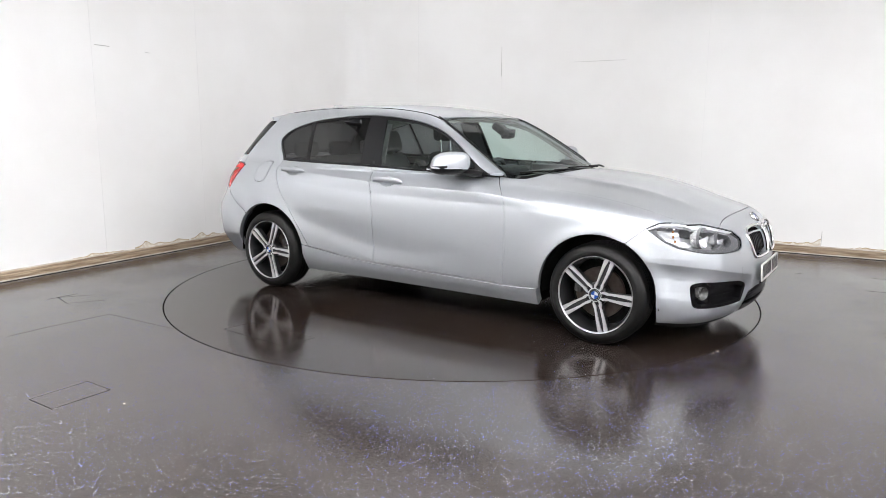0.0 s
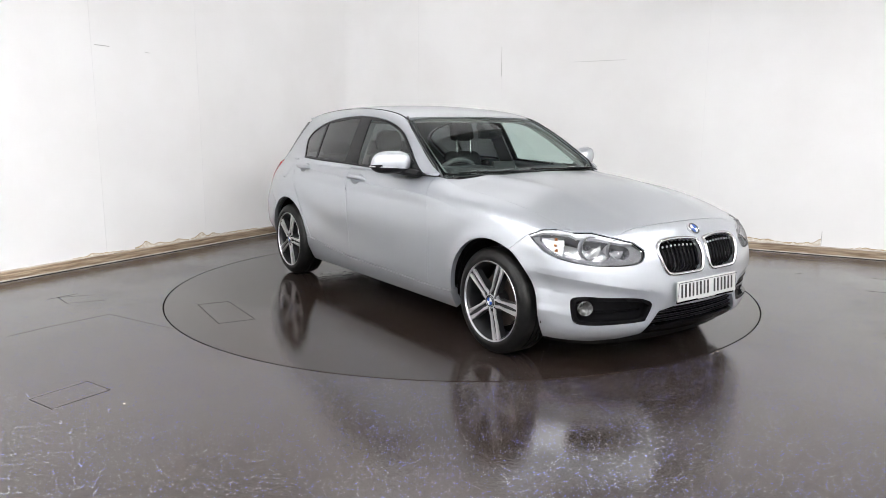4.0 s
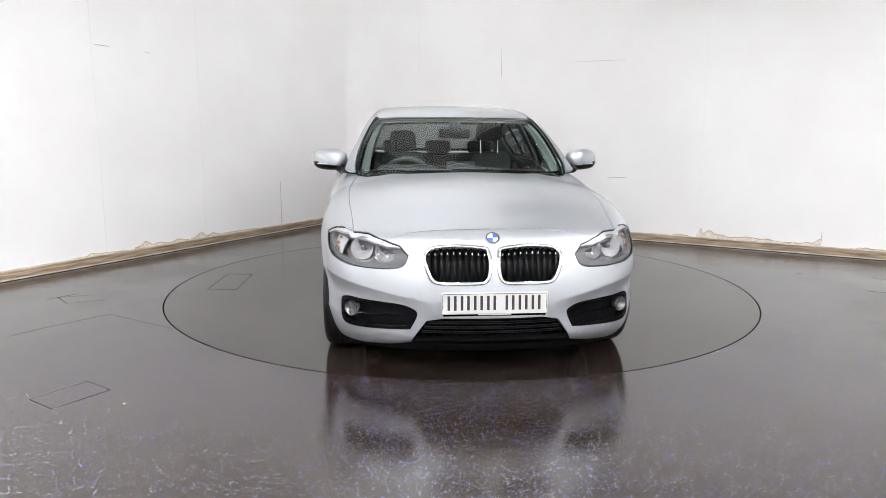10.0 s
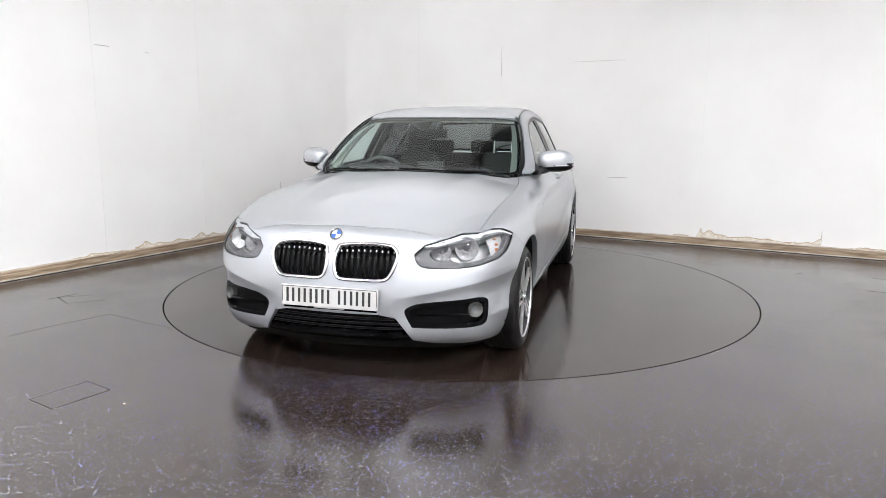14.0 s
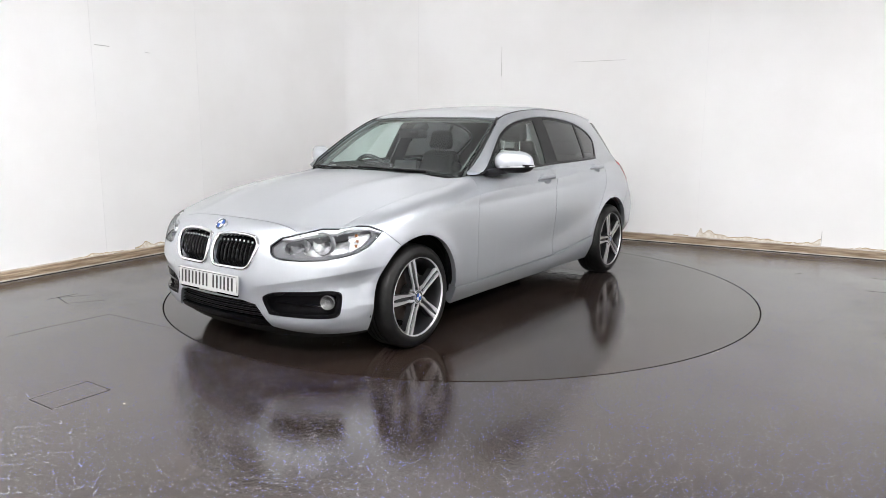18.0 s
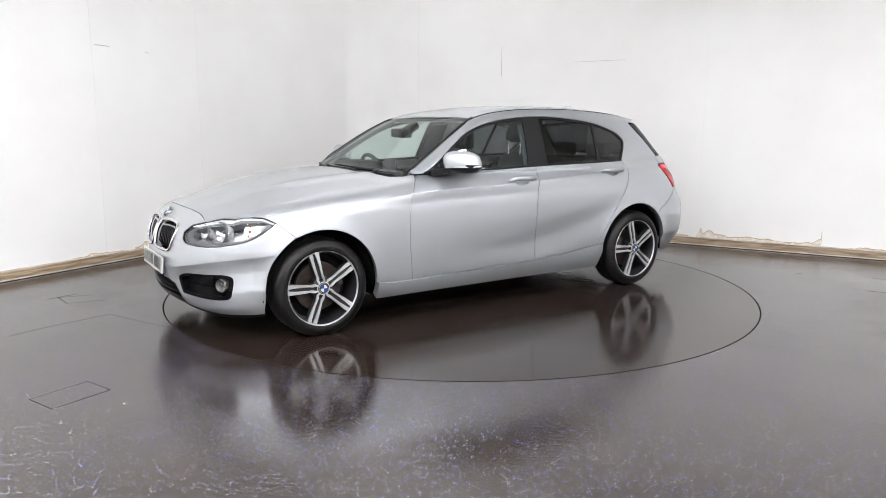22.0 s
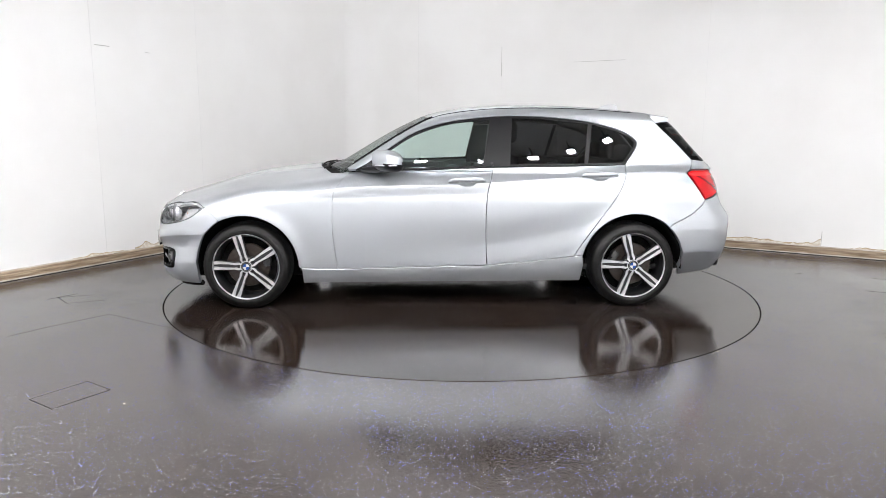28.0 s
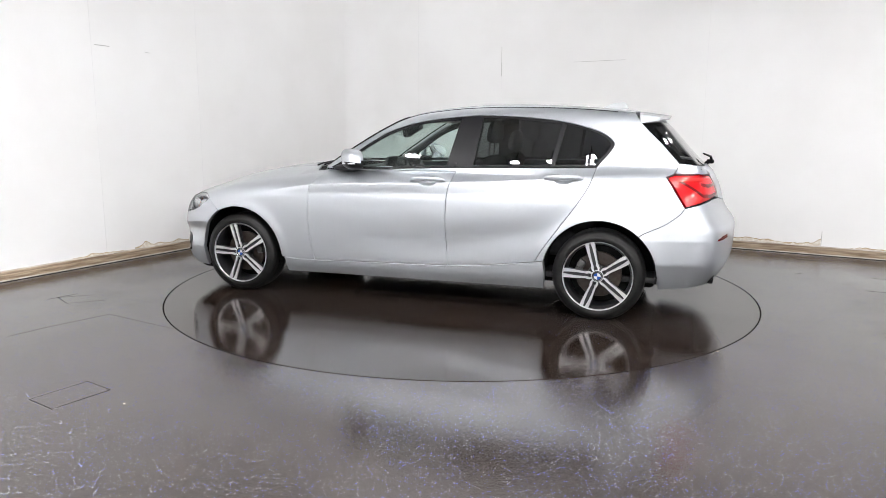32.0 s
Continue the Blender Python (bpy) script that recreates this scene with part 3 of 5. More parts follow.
def g(x, y, z):
    """The car's skin: below 0 inside it."""
    a = np.abs(y)
    up = np.clip((z - .55) / .35, 0, 1)
    w = W_Z(z) + W_X(x) + W_UP(x) * up
    zu, zl = LINE_U(x), LINE_L(x)
    c = z - zu
    ramp = np.clip(1 + c / np.maximum((zu - zl) * 1.15, .012), 0, 1)
    w = w + .021 * np.clip(LINE_ON(x), 0, 1) * np.where(c < 0, ramp ** 1.5, np.exp(-np.maximum(c, 0) / .055))
    rf, rr = np.hypot(x - 1.345, z - .30), np.hypot(x + 1.345, z - .30)
    w = w + (.010 * np.exp(-((rf - .36) / .05) ** 2) + .012 * np.exp(-((rr - .36) / .06) ** 2)) * np.clip((z - .25) / .07, 0, 1)
    w = w + .014 * np.clip((.36 - z) / .16, 0, 1) * np.clip((x - 1.45) / .15, 0, 1)
    # shallow hollow along the doors
    w = w - .0135 * np.exp(-((z - .43 - .25 * smax(-.35 - x, 0 * x, .3)) / (.105 - .02 * np.clip(-x - .3, 0, 1))) ** 2) * np.clip(1 - np.abs(x + .42) / .95, 0, 1) ** .7
    # ledge that runs round the front bumper under the lamps, with the face below it set back
    zc = .43 + .20 * np.clip(a - .38, -.1, .5)
    set_back = smin(.46 * smax(zc - z, 0 * z, .002), 0 * z + .020, .010) * np.clip((z - zc + .19) / .11, 0, 1) * np.clip((a - .30) / .14, 0, 1) * (x > 1.2)
    side = a - w + set_back * np.clip((x - 1.55) / .2, 0, 1) + .42 * smax(.392 - z, 0 * z, .008) * np.clip((-1.60 - x) / .12, 0, 1)
    crown = .078 * (a / .74) ** 2 * np.clip((x - .2) / .7, .5, 1)
    # raised bonnet edges that run from the pillars to the nose
    rib = .010 * np.exp(-((a - .36 - .10 * np.clip(1.9 - x, 0, 1.2)) / .07) ** 2) * np.clip((2.0 - x) / .6, 0, 1) * (x > 0)
    top = (z - Z_TOP(x) + crown - rib) * .95
    nose = (x - X_NOSE(z) + .27 * a * a + .17 * a ** 4 + set_back) * .9
    tail = (X_TAIL(z) - x + .19 * a * a + .16 * a ** 4) * .9
    body = smax(smax(side, top, .11), smax(nose, tail, .01), .10)
    gs = (a - G_Z(z) - G_X(x)) * .92
    gr = z - Z_ROOF(x) + .022 * (a / .55) ** 2
    ws = (x - X_WS(z) + .25 * a * a) * .5
    rw = (X_RW(z) - x + .16 * a * a) * .7
    gh = smax(smax(gs, gr, .065), smax(ws, rw, .01), .045)
    gh = np.maximum(gh, .96 - z)
    return smin(body, gh, .035)


def solve(fn, far, near=0.0, n=44):
    """Root of fn between far (outside) and near (inside), element by element."""
    lo, hi = np.broadcast_to(near, far.shape).astype(float).copy(), far.astype(float).copy()
    for _ in range(n):
        m = (lo + hi) / 2
        out = fn(m) > 0
        hi, lo = np.where(out, m, hi), np.where(out, lo, m)
    return (lo + hi) / 2


def on_side(x, z):
    x, z = np.asarray(x, float), np.asarray(z, float)
    return np.stack([x, solve(lambda y: g(x, y, z), np.full(x.shape, 1.2)), z], -1)


def on_top(x, y):
    x, y = np.asarray(x, float), np.asarray(y, float)
    return np.stack([x, y, solve(lambda z: g(x, y, z), np.full(x.shape, 1.7), .3)], -1)


AXIS_F, AXIS_R = 1.0, -1.0


def on_front(th, z):
    th, z = np.asarray(th, float), np.asarray(z, float)
    r = solve(lambda r: g(AXIS_F + r * np.cos(th), r * np.sin(th), z), np.full(th.shape, 1.7))
    return np.stack([AXIS_F + r * np.cos(th), r * np.sin(th), z], -1)


def on_rear(th, z):
    th, z = np.asarray(th, float), np.asarray(z, float)
    r = solve(lambda r: g(AXIS_R - r * np.cos(th), r * np.sin(th), z), np.full(th.shape, 1.7))
    return np.stack([AXIS_R - r * np.cos(th), r * np.sin(th), z], -1)


def normal(P, e=.0015):
    x, y, z = P[..., 0], P[..., 1], P[..., 2]
    n = np.stack([g(x + e, y, z) - g(x - e, y, z), g(x, y + e, z) - g(x, y - e, z), g(x, y, z + e) - g(x, y, z - e)], -1)
    return n / np.maximum(np.linalg.norm(n, axis=-1, keepdims=True), 1e-9)


# ---- the car: x forward, y to its left, origin on the ground midway between the axles ----
def cr(pts, n=8):
    """A smooth curve through points (2D), n steps for each span."""
    P = np.array(pts, float)
    Q = np.vstack([2 * P[0] - P[1], P, 2 * P[-1] - P[-2]])
    out = []
    for i in range(1, len(Q) - 2):
        for s in np.arange(n) / n:
            a, b, c, d = Q[i - 1:i + 3]
            out.append(.5 * (2 * b + (c - a) * s + (2 * a - 5 * b + 4 * c - d) * s * s + (3 * b - a - 3 * c + d) * s ** 3))
    return [tuple(p) for p in out] + [tuple(P[-1])]


def loop_smooth(pts, n=6):
    """A closed smooth curve through points."""
    P = list(pts)
    k = len(P)
    return cr([P[-1]] + P + [P[0], P[1]], n)[n:-n - 1][:n * k]


def inside(poly, pts):
    x, y = pts[:, 0], pts[:, 1]
    res = np.zeros(len(pts), bool)
    for (x1, y1), (x2, y2) in zip(poly, np.roll(poly, -1, 0)):
        c = (y1 > y) != (y2 > y)
        res ^= c & (x < (x2 - x1) * (y - y1) / (y2 - y1 + 1e-12) + x1)
    return res


def resample(poly, step):
    out = []
    for a, b in zip(poly, np.roll(poly, -1, 0)):
        k = max(1, int(np.ceil(np.linalg.norm(b - a) / step)))
        out += [a + (b - a) * i / k for i in range(k)]
    return np.array(out)


def inset(poly, d):
    """The closed outline moved inwards by d."""
    area = .5 * np.sum(poly[:, 0] * np.roll(poly[:, 1], -1) - np.roll(poly[:, 0], -1) * poly[:, 1])
    e1, e2 = poly - np.roll(poly, 1, 0), np.roll(poly, -1, 0) - poly
    n1, n2 = (np.stack([-e[:, 1], e[:, 0]], -1) / np.maximum(np.linalg.norm(e, axis=1, keepdims=True), 1e-9) for e in (e1, e2))
    n = n1 + n2
    n /= np.maximum(np.sum(n * n, 1, keepdims=True) / 2, .5)
    return poly + n * d * (1 if area > 0 else -1)


def patch(poly, proj, holes=(), cell=.03, depth=.014, gap=.0022, sink=0.0, flip=False, back=False, bevel=0.0, lines=()):
    """A panel of the skin: an outline in a projection (on_side, on_top, ...), with holes, edges turned in by depth; lines are creases that its mesh follows."""
    from_poly = lambda q, d: resample(inset(np.array(q, float), d), cell * .7)
    loops = [from_poly(poly, gap)] + [from_poly(h, -gap) for h in holes]
    pts, edges = [], []
    for L in loops:
        b = len(pts)
        pts += list(L)
        edges += [(b + i, b + (i + 1) % len(L)) for i in range(len(L))]
    for L in lines:
        q = np.array(L, float)
        ok = inside(loops[0], q)
        for h in loops[1:]:
            ok &= ~inside(h, q)
        rim_ = np.vstack(loops)
        ok &= np.array([np.min(np.sum((rim_ - p) ** 2, 1)) > .004 ** 2 for p in q])
        for i in range(len(q)):
            if ok[i]:
                if i and ok[i - 1]:
                    edges.append((len(pts) - 1, len(pts)))
                pts.append(q[i])
    edge_pts = np.array(pts)
    lo, hi = loops[0].min(0), loops[0].max(0)
    gx, gy = np.meshgrid(np.arange(lo[0] + cell / 2, hi[0], cell), np.arange(lo[1] + cell / 2, hi[1], cell))
    G = np.stack([gx.ravel(), gy.ravel()], -1)
    if len(G):
        G = G[inside(loops[0], G)]
        for h in loops[1:]:
            G = G[~inside(h, G)]
    if len(G):
        far = np.array([np.min(np.sum((edge_pts - p) ** 2, 1)) for p in G]) > (cell * .42) ** 2
        pts += list(G[far])
    V2, _, F, _, _, _ = delaunay_2d_cdt([Vector((float(p[0]), float(p[1]))) for p in pts], edges, [], 0, 1e-6)
    V2 = np.array([(v.x, v.y) for v in V2])
    F = np.array([f for f in F if len(f) == 3])
    C = V2[F].mean(1)
    keep = inside(loops[0], C)
    for h in loops[1:]:
        keep &= ~inside(h, C)
    F = F[keep]
    P = proj(V2[:, 0], V2[:, 1])
    N = normal(P)
    P = P - N * sink
    fn = np.cross(P[F[:, 1]] - P[F[:, 0]], P[F[:, 2]] - P[F[:, 0]])
    wrong = np.sum(fn * N[F].mean(1), 1) < 0
    F[wrong] = F[wrong][:, ::-1]
    used = {}
    for a, b, c in F:
        for e in ((a, b), (b, c), (c, a)):
            used[e] = used.get(e, 0) + 1
    rim = [e for e in used if (e[1], e[0]) not in used]
    # the rim turns over a small bevel before it goes down
    out = {}
    for a, b in rim:
        o = np.cross(P[b] - P[a], N[a])
        o = o / max(np.linalg.norm(o), 1e-9)
        for v in (a, b):
            out[v] = out.get(v, 0) + o
    idx, V = {}, list(P)
    for v, o in out.items():
        o = o / max(np.linalg.norm(o), 1e-9)
        out[v] = (N[v] * .5 + o) / np.linalg.norm(N[v] * .5 + o)
        idx[v] = len(V)
        edge = P[v] - N[v] * bevel + o * bevel * .8
        V += [edge, edge - N[v] * depth]
    faces, norms = [tuple(f) for f in F], [tuple(N[v]) for f in F for v in f]
    V = np.array(V)
    for a, b in rim:
        if bevel:
            faces.append((b, a, idx[a], idx[b]))
            norms += [tuple(N[b]), tuple(N[a]), tuple(out[a]), tuple(out[b])]
        q = (idx[b], idx[a], idx[a] + 1, idx[b] + 1)
        faces.append(q)
        m = np.cross(V[q[1]] - V[q[0]], V[q[3]] - V[q[0]])
        m = m / max(np.linalg.norm(m), 1e-9)
        norms += [tuple(m)] * 4
    if back:
        off = len(V)
        V = np.vstack([V, P - N * depth])
        for f in F:
            faces.append(tuple(int(off + v) for v in f[::-1]))
            norms += [tuple(-N[v]) for v in f[::-1]]
    norms = np.array(norms)
    me = mesh_of("panel", V, faces)
    me.normals_split_custom_set([tuple(map(float, n)) for n in norms])
    return mirrored(me) if flip else me


def mirrored(me):
    """The mesh on the other side of the car."""
    k = len(me.loops)
    no = [tuple(c.vector) for c in me.corner_normals]
    V = [(v.co.x, -v.co.y, v.co.z) for v in me.vertices]
    faces, norms = [], []
    for p in me.polygons:
        L = list(p.loop_indices)[::-1]
        faces.append([me.loops[i].vertex_index for i in L])
        norms += [(no[i][0], -no[i][1], no[i][2]) for i in L]
    out = mesh_of("panel", V, faces)
    out.normals_split_custom_set(norms)
    return out


def both(name, me, material, parent, label=""):
    """A part on each side of the car."""
    return part(name, me, material, parent, label), part(name, mirrored(me), material, parent, label)


def nose_at(y, z):
    y, z = np.asarray(y, float), np.asarray(z, float)
    x = solve(lambda x: g(x, y, z), np.full(y.shape, 2.5))
    return np.arctan2(y, x - AXIS_F), z


def tail_at(y, z):
    y, z = np.asarray(y, float), np.asarray(z, float)
    x = solve(lambda x: g(x, y, z), np.full(y.shape, -2.6))
    return np.arctan2(y, AXIS_R - x), z


def front_pt(x, z):
    """A point on the side, given by x and z, in the front's angle and height."""
    P = on_side(np.array([x]), np.array([z]))[0]
    return math.atan2(P[1], P[0] - AXIS_F), z


def rear_pt(x, z):
    P = on_side(np.array([x]), np.array([z]))[0]
    return math.atan2(P[1], AXIS_R - P[0]), z


def nose_loop(yz):
    q = np.array(yz)
    a, b = nose_at(q[:, 0], q[:, 1])
    return list(zip(a, b))


def tail_loop(yz):
    q = np.array(yz)
    a, b = tail_at(q[:, 0], q[:, 1])
    return list(zip(a, b))


def flat(pts):
    return [(float(a), float(b)) for a, b in pts]


def mir(pts):
    return [(-a, b) for a, b in pts][::-1]


A_SEAM = cr([(.63, .945), (.70, .874), (.742, .797), (.752, .584), (.74, .428), (.72, .280)])
B_SEAM = cr([(-.360, .978), (-.337, .894), (-.312, .798), (-.303, .583), (-.315, .302)])
C_SEAM = cr([(-1.298, .996), (-1.27, .894), (-1.205, .777), (-1.093, .619), (-.985, .466), (-.925, .367)])
BELT = cr([(.63, .945), (.317, .955), (-.36, .978), (-1.0, .989), (-1.298, .996)])
DLO_TOP = cr([(.61, .953), (.516, 1.0), (.318, 1.137), (.16, 1.227), (-.076, 1.294), (-.392, 1.329), (-.67, 1.330), (-1.032, 1.297),
              (-1.276, 1.237), (-1.385, 1.175), (-1.392, 1.12), (-1.298, .996)], 6)


def arc(cx, cz, r, a0, a1, n=22):
    return [(cx + r * math.cos(radians(a0 + (a1 - a0) * i / n)), cz + r * math.sin(radians(a0 + (a1 - a0) * i / n))) for i in range(n + 1)]


BONNET_EDGE = cr([(.70, .690), (.80, .712), (.90, .722), (1.05, .730), (1.2, .728), (1.4, .718), (1.6, .698), (1.74, .686), (1.80, .680)])
BONNET_SIDE = [(float(p[0]), float(p[2])) for p in on_top(*np.array(BONNET_EDGE).T)]
DITCH = [(x, y) for x, y in cr([(.10, .582), (-.3, .552), (-.8, .535), (-1.3, .500), (-1.52, .47)])]
HL_LOW = [(.411, .640), (.428, .600), (.46, .580), (.52, .573), (.62, .573), (.70, .578)]
KIDNEY = [(.020, .612), (.026, .655), (.045, .674), (.17, .684), (.285, .676), (.325, .655), (.336, .625), (.318, .565), (.293, .525), (.255, .512),
          (.15, .512), (.065, .514), (.034, .530), (.022, .570)]


R_SEAM = [(-1.62, .590), (-1.70, .626), (-1.758, .657), (-1.83, .712), (-1.862, .755)]


CREASE = [[(x, float(LINE_U(x)) + d) for x in np.arange(-1.75, 1.0, .010)] for d in (-.0028, .0028)]


def build_car():
    car = tagged(new("car"), "silver five-door hatchback with dark alloy wheels on the turntable", "car")
    # front bumper outline, left half from the centre line
    fb = nose_loop([(0.0, .755)]) + nose_loop(cr([(.0, .755), (.18, .752), (.344, .743), (.45, .727), (.53, .706)], 4)[1:])
    fb += nose_loop(cr([(.50, .694), (.451, .681)], 3)) + nose_loop(cr(HL_LOW, 3))
    fb += [front_pt(x, z) for x, z in ((1.86, .590), (1.79, .606), (1.721, .634), (1.66, .675), (1.615, .709), (1.56, .66), (1.512, .620))]
    fb += [front_pt(x - .018 * i / 8, z) for i, (x, z) in enumerate(arc(1.345, .298, .360, 63, 0, 9)[1:])] + [front_pt(1.686, .24), front_pt(1.682, .170)]
    fb += nose_loop([(.62, .170), (.50, .178), (.40, .202), (.378, .245), (.325, .322), (.245, .338), (.1, .338)])
    outline = fb + mir(fb)[:-1]
    fog = loop_smooth([(.742, .372), (.737, .398), (.712, .411), (.66, .412), (.47, .400), (.400, .383), (.372, .355), (.40, .290), (.425, .276), (.60, .272), (.700, .272), (.730, .283), (.741, .312)], 4)
    fogL = nose_loop(fog)
    kidL = nose_loop(loop_smooth(KIDNEY, 4))
    tow = nose_loop([(-.375, .425), (-.375, .475), (-.385, .482), (-.435, .482), (-.445, .475), (-.445, .430), (-.437, .422), (-.385, .420)])
    ledges = []
    for d in (-.0022, .0022):
        ly = np.arange(.36, .84, .010)
        row = nose_loop([(y, .43 + .20 * (y - .38) + d) for y in ly])
        ledges += [row, mir(row)]
    part("tow_cover", patch(tow, on_front, (), .02, .003, gap=.0, sink=-.0007), M_PAINT, car, "square silver tow eye cover")
    part("front_bumper", patch(outline, on_front, [fogL, mir(fogL), kidL, mir(kidL)], .011, .03, lines=ledges), M_PAINT, car, "silver front bumper")
    # bonnet
    bl = list(BONNET_EDGE)
    front = [(float(r[0]), float(r[1])) for r in on_front(*np.array(nose_loop(cr([(.605, .729), (.57, .7175), (.53, .706), (.45, .727), (.344, .743), (.18, .752), (0, .755)], 4))).T)[:, :2]]
    cowl = [(.905 - .33 * y * y, y) for y in np.linspace(0, .64, 8)]
    half = cowl + bl + front
    bonnet = half[:-1] + [(x, -y) for x, y in half[::-1]][:-1]
    part("bonnet", patch(bonnet, on_top, (), .022, .02, gap=.0013, bevel=.001), M_PAINT, car, "long silver bonnet")
    # fender
    fen = A_SEAM[::-1] + BONNET_SIDE + [(1.71, .742), (1.667, .738), (1.615, .709), (1.56, .66), (1.512, .620)]
    fen += arc(1.345, .298, .360, 63, 180, 16)[1:] + [(.975, .29), (.85, .281)]
    both("front_wing", patch(fen, on_side, (), .0135, .03, gap=.0004, bevel=.0006, lines=CREASE), M_PAINT, car)
    # doors
    fd = A_SEAM + [(.2, .292), (-.31, .302)] + B_SEAM[::-1] + [p for p in BELT[::-1] if -.355 < p[0] < .62]
    cups = [[(x + .060 * math.cos(a), z + .031 * math.sin(a)) for a in np.linspace(0, 2 * np.pi, 28, endpoint=False)] for x, z in ((-.172, .884), (-1.097, .922))]
    dfl, dfr = both("front_door", patch(fd, on_side, [cups[0]], .0125, .02, gap=.0032, bevel=.0013, lines=CREASE), M_PAINT, car)
    rd = B_SEAM + [(-.6, .326), (-.90, .364)] + C_SEAM[::-1] + [p for p in BELT[::-1] if -1.29 < p[0] < -.365]
    drl, drr = both("rear_door", patch(rd, on_side, [cups[1]], .0125, .02, gap=.0032, bevel=.0013, lines=CREASE), M_PAINT, car)
    # body side: quarter panel, rear pillar, roof rail and windscreen pillar in one
    dz = on_top(np.array([p[0] for p in DITCH]), np.array([p[1] for p in DITCH]))
    ditch = [(x, z) for x, z in zip(dz[:, 0], dz[:, 2])]
    wse = cr([(.70, .715), (.45, .678), (.25, .632), (.10, .585)], 5)
    wz = on_top(np.array([p[0] for p in wse]), np.array([p[1] for p in wse]))
    ws = [(x, z) for x, z in zip(wz[:, 0], wz[:, 2])]
    bs = [(.600, .966)] + [p for p in DLO_TOP[:-1] if p[1] > .968] + C_SEAM + [(-.95, .372)] + arc(-1.345, .298, .366, 12, 132, 18)
    bs += R_SEAM + [(-1.80, .85), (-1.738, .944), (-1.78, .962)]
    bs += [(-1.80, .985), (-1.814, 1.027), (-1.70, 1.150), (-1.60, 1.248), (-1.565, 1.285)] + ditch[::-1][:-1] + [p for p in ws[::-1] if p[0] < .60] + [(.640, .982), (.660, .968)]
    part("body_side", patch(bs, on_side, (), .018, .02, gap=.0032, bevel=.0013, lines=CREASE), M_PAINT, car)
    flap = [(-1.455 + .078 * math.copysign(abs(math.cos(a)) ** .75, math.cos(a)) + .012 * math.sin(a), .905 + .078 * math.copysign(abs(math.sin(a)) ** .75, math.sin(a))) for a in np.linspace(0, 2 * np.pi, 28, endpoint=False)]
    part("body_side", patch(bs, on_side, [flap], .018, .02, gap=.0032, bevel=.0013, flip=True, lines=CREASE), M_PAINT, car)
    part("fuel_flap", patch(flap, on_side, (), .03, .008, flip=True, gap=.0028), M_PAINT, car)
    # sill
    sl = [(.968, .288), (.85, .279), (.72, .278), (.2, .290), (-.31, .300), (-.6, .324), (-.92, .364), (-.985, .374), (-.995, .30), (-.985, .178), (0, .176), (.964, .172)]
    both("sill", patch(sl[::-1], on_side, (), .03, .05, gap=.0036, bevel=.0013), M_PAINT, car)
    top = sl[:8]
    P = on_side(np.array([q[0] for q in top]), np.array([q[1] for q in top]) - .004)
    for k in (1, -1):
        part("sill_edge", tube(P * np.array((1, k, 1)) + np.array((0, .0015 * k, 0)), .0034, 6), M_PAINT, car)
    # roof
    rf = [(.10 + .04, 0), (.135, .2), (.105, .41), (.085, .555)] + DITCH[1:] + [(-1.53, .3), (-1.535, 0)]
    roof = rf[:-1] + [(x, -y) for x, y in rf[::-1]][:-1]
    part("roof", patch(roof, on_top, (), .03, .02), M_PAINT, car, "silver roof")
    for k in (1, -1):
        part("roof_moulding", tube((on_top(*np.array([p for p in DITCH if p[0] > -1.42]).T) - np.array((0, 0, .001))) * np.array((1, k, 1)), .0032, 6), M_TRIM, car, "black roof moulding")
    # roof spoiler: the roof's curve carried on over the rear window
    V, F, nx, ny = [], [], 9, 25
    for lower in (0, 1):
        for i in range(nx):
            for j in range(ny):
                v = -1 + 2 * j / (ny - 1)
                y = .475 * v
                x = -1.545 - (.205 - .07 * v * v) * i / (nx - 1)
                z = Z_ROOF(x) - .022 * (y / .55) ** 2 - .010 * abs(v) ** 8
                V.append((x + lower * .012 * i / (nx - 1), y, z - lower * (.024 + .036 * (1 - i / (nx - 1)))))
    m0 = nx * ny
    for i in range(nx - 1):
        for j in range(ny - 1):
            q = i * ny + j
            F += [(q, q + 1, q + ny + 1, q + ny), (m0 + q, m0 + q + ny, m0 + q + ny + 1, m0 + q + 1)]
    edge = [j for j in range(ny)] + [i * ny + ny - 1 for i in range(1, nx)] + [(nx - 1) * ny + j for j in range(ny - 2, -1, -1)] + [i * ny for i in range(nx - 2, 0, -1)]
    F += [(p, q, q + m0, p + m0) for p, q in zip(edge, edge[1:] + edge[:1])]
    sp = bmesh.new()
    sp.from_mesh(mesh_of("spoiler", V, F))
    bmesh.ops.recalc_face_normals(sp, faces=sp.faces)
    shade(part("roof_spoiler", sp, M_PAINT, car, "silver roof spoiler").data, 45)
    rb = [rear_pt(x, z) for x, z in arc(-1.345, .298, .366, 184, 132, 9) + R_SEAM]
    rb += tail_loop([(.70, .785), (.60, .80), (.46, .80), (.3, .775), (0, .765), (0, .25), (.4, .25), (.66, .24)]) + [rear_pt(-1.80, .215), rear_pt(-1.722, .203)]
    k = [i for i, p in enumerate(rb) if abs(p[0]) < 1e-6]
    half = rb[k[1]:] + rb[:k[0] + 1]
    part("rear_bumper", patch(half + mir(half)[1:-1], on_rear, (), .018, .03), M_PAINT, car, "silver rear bumper")
    # windows
    trim_outer = [p for p in BELT[:-1]] + DLO_TOP[::-1][:-1]
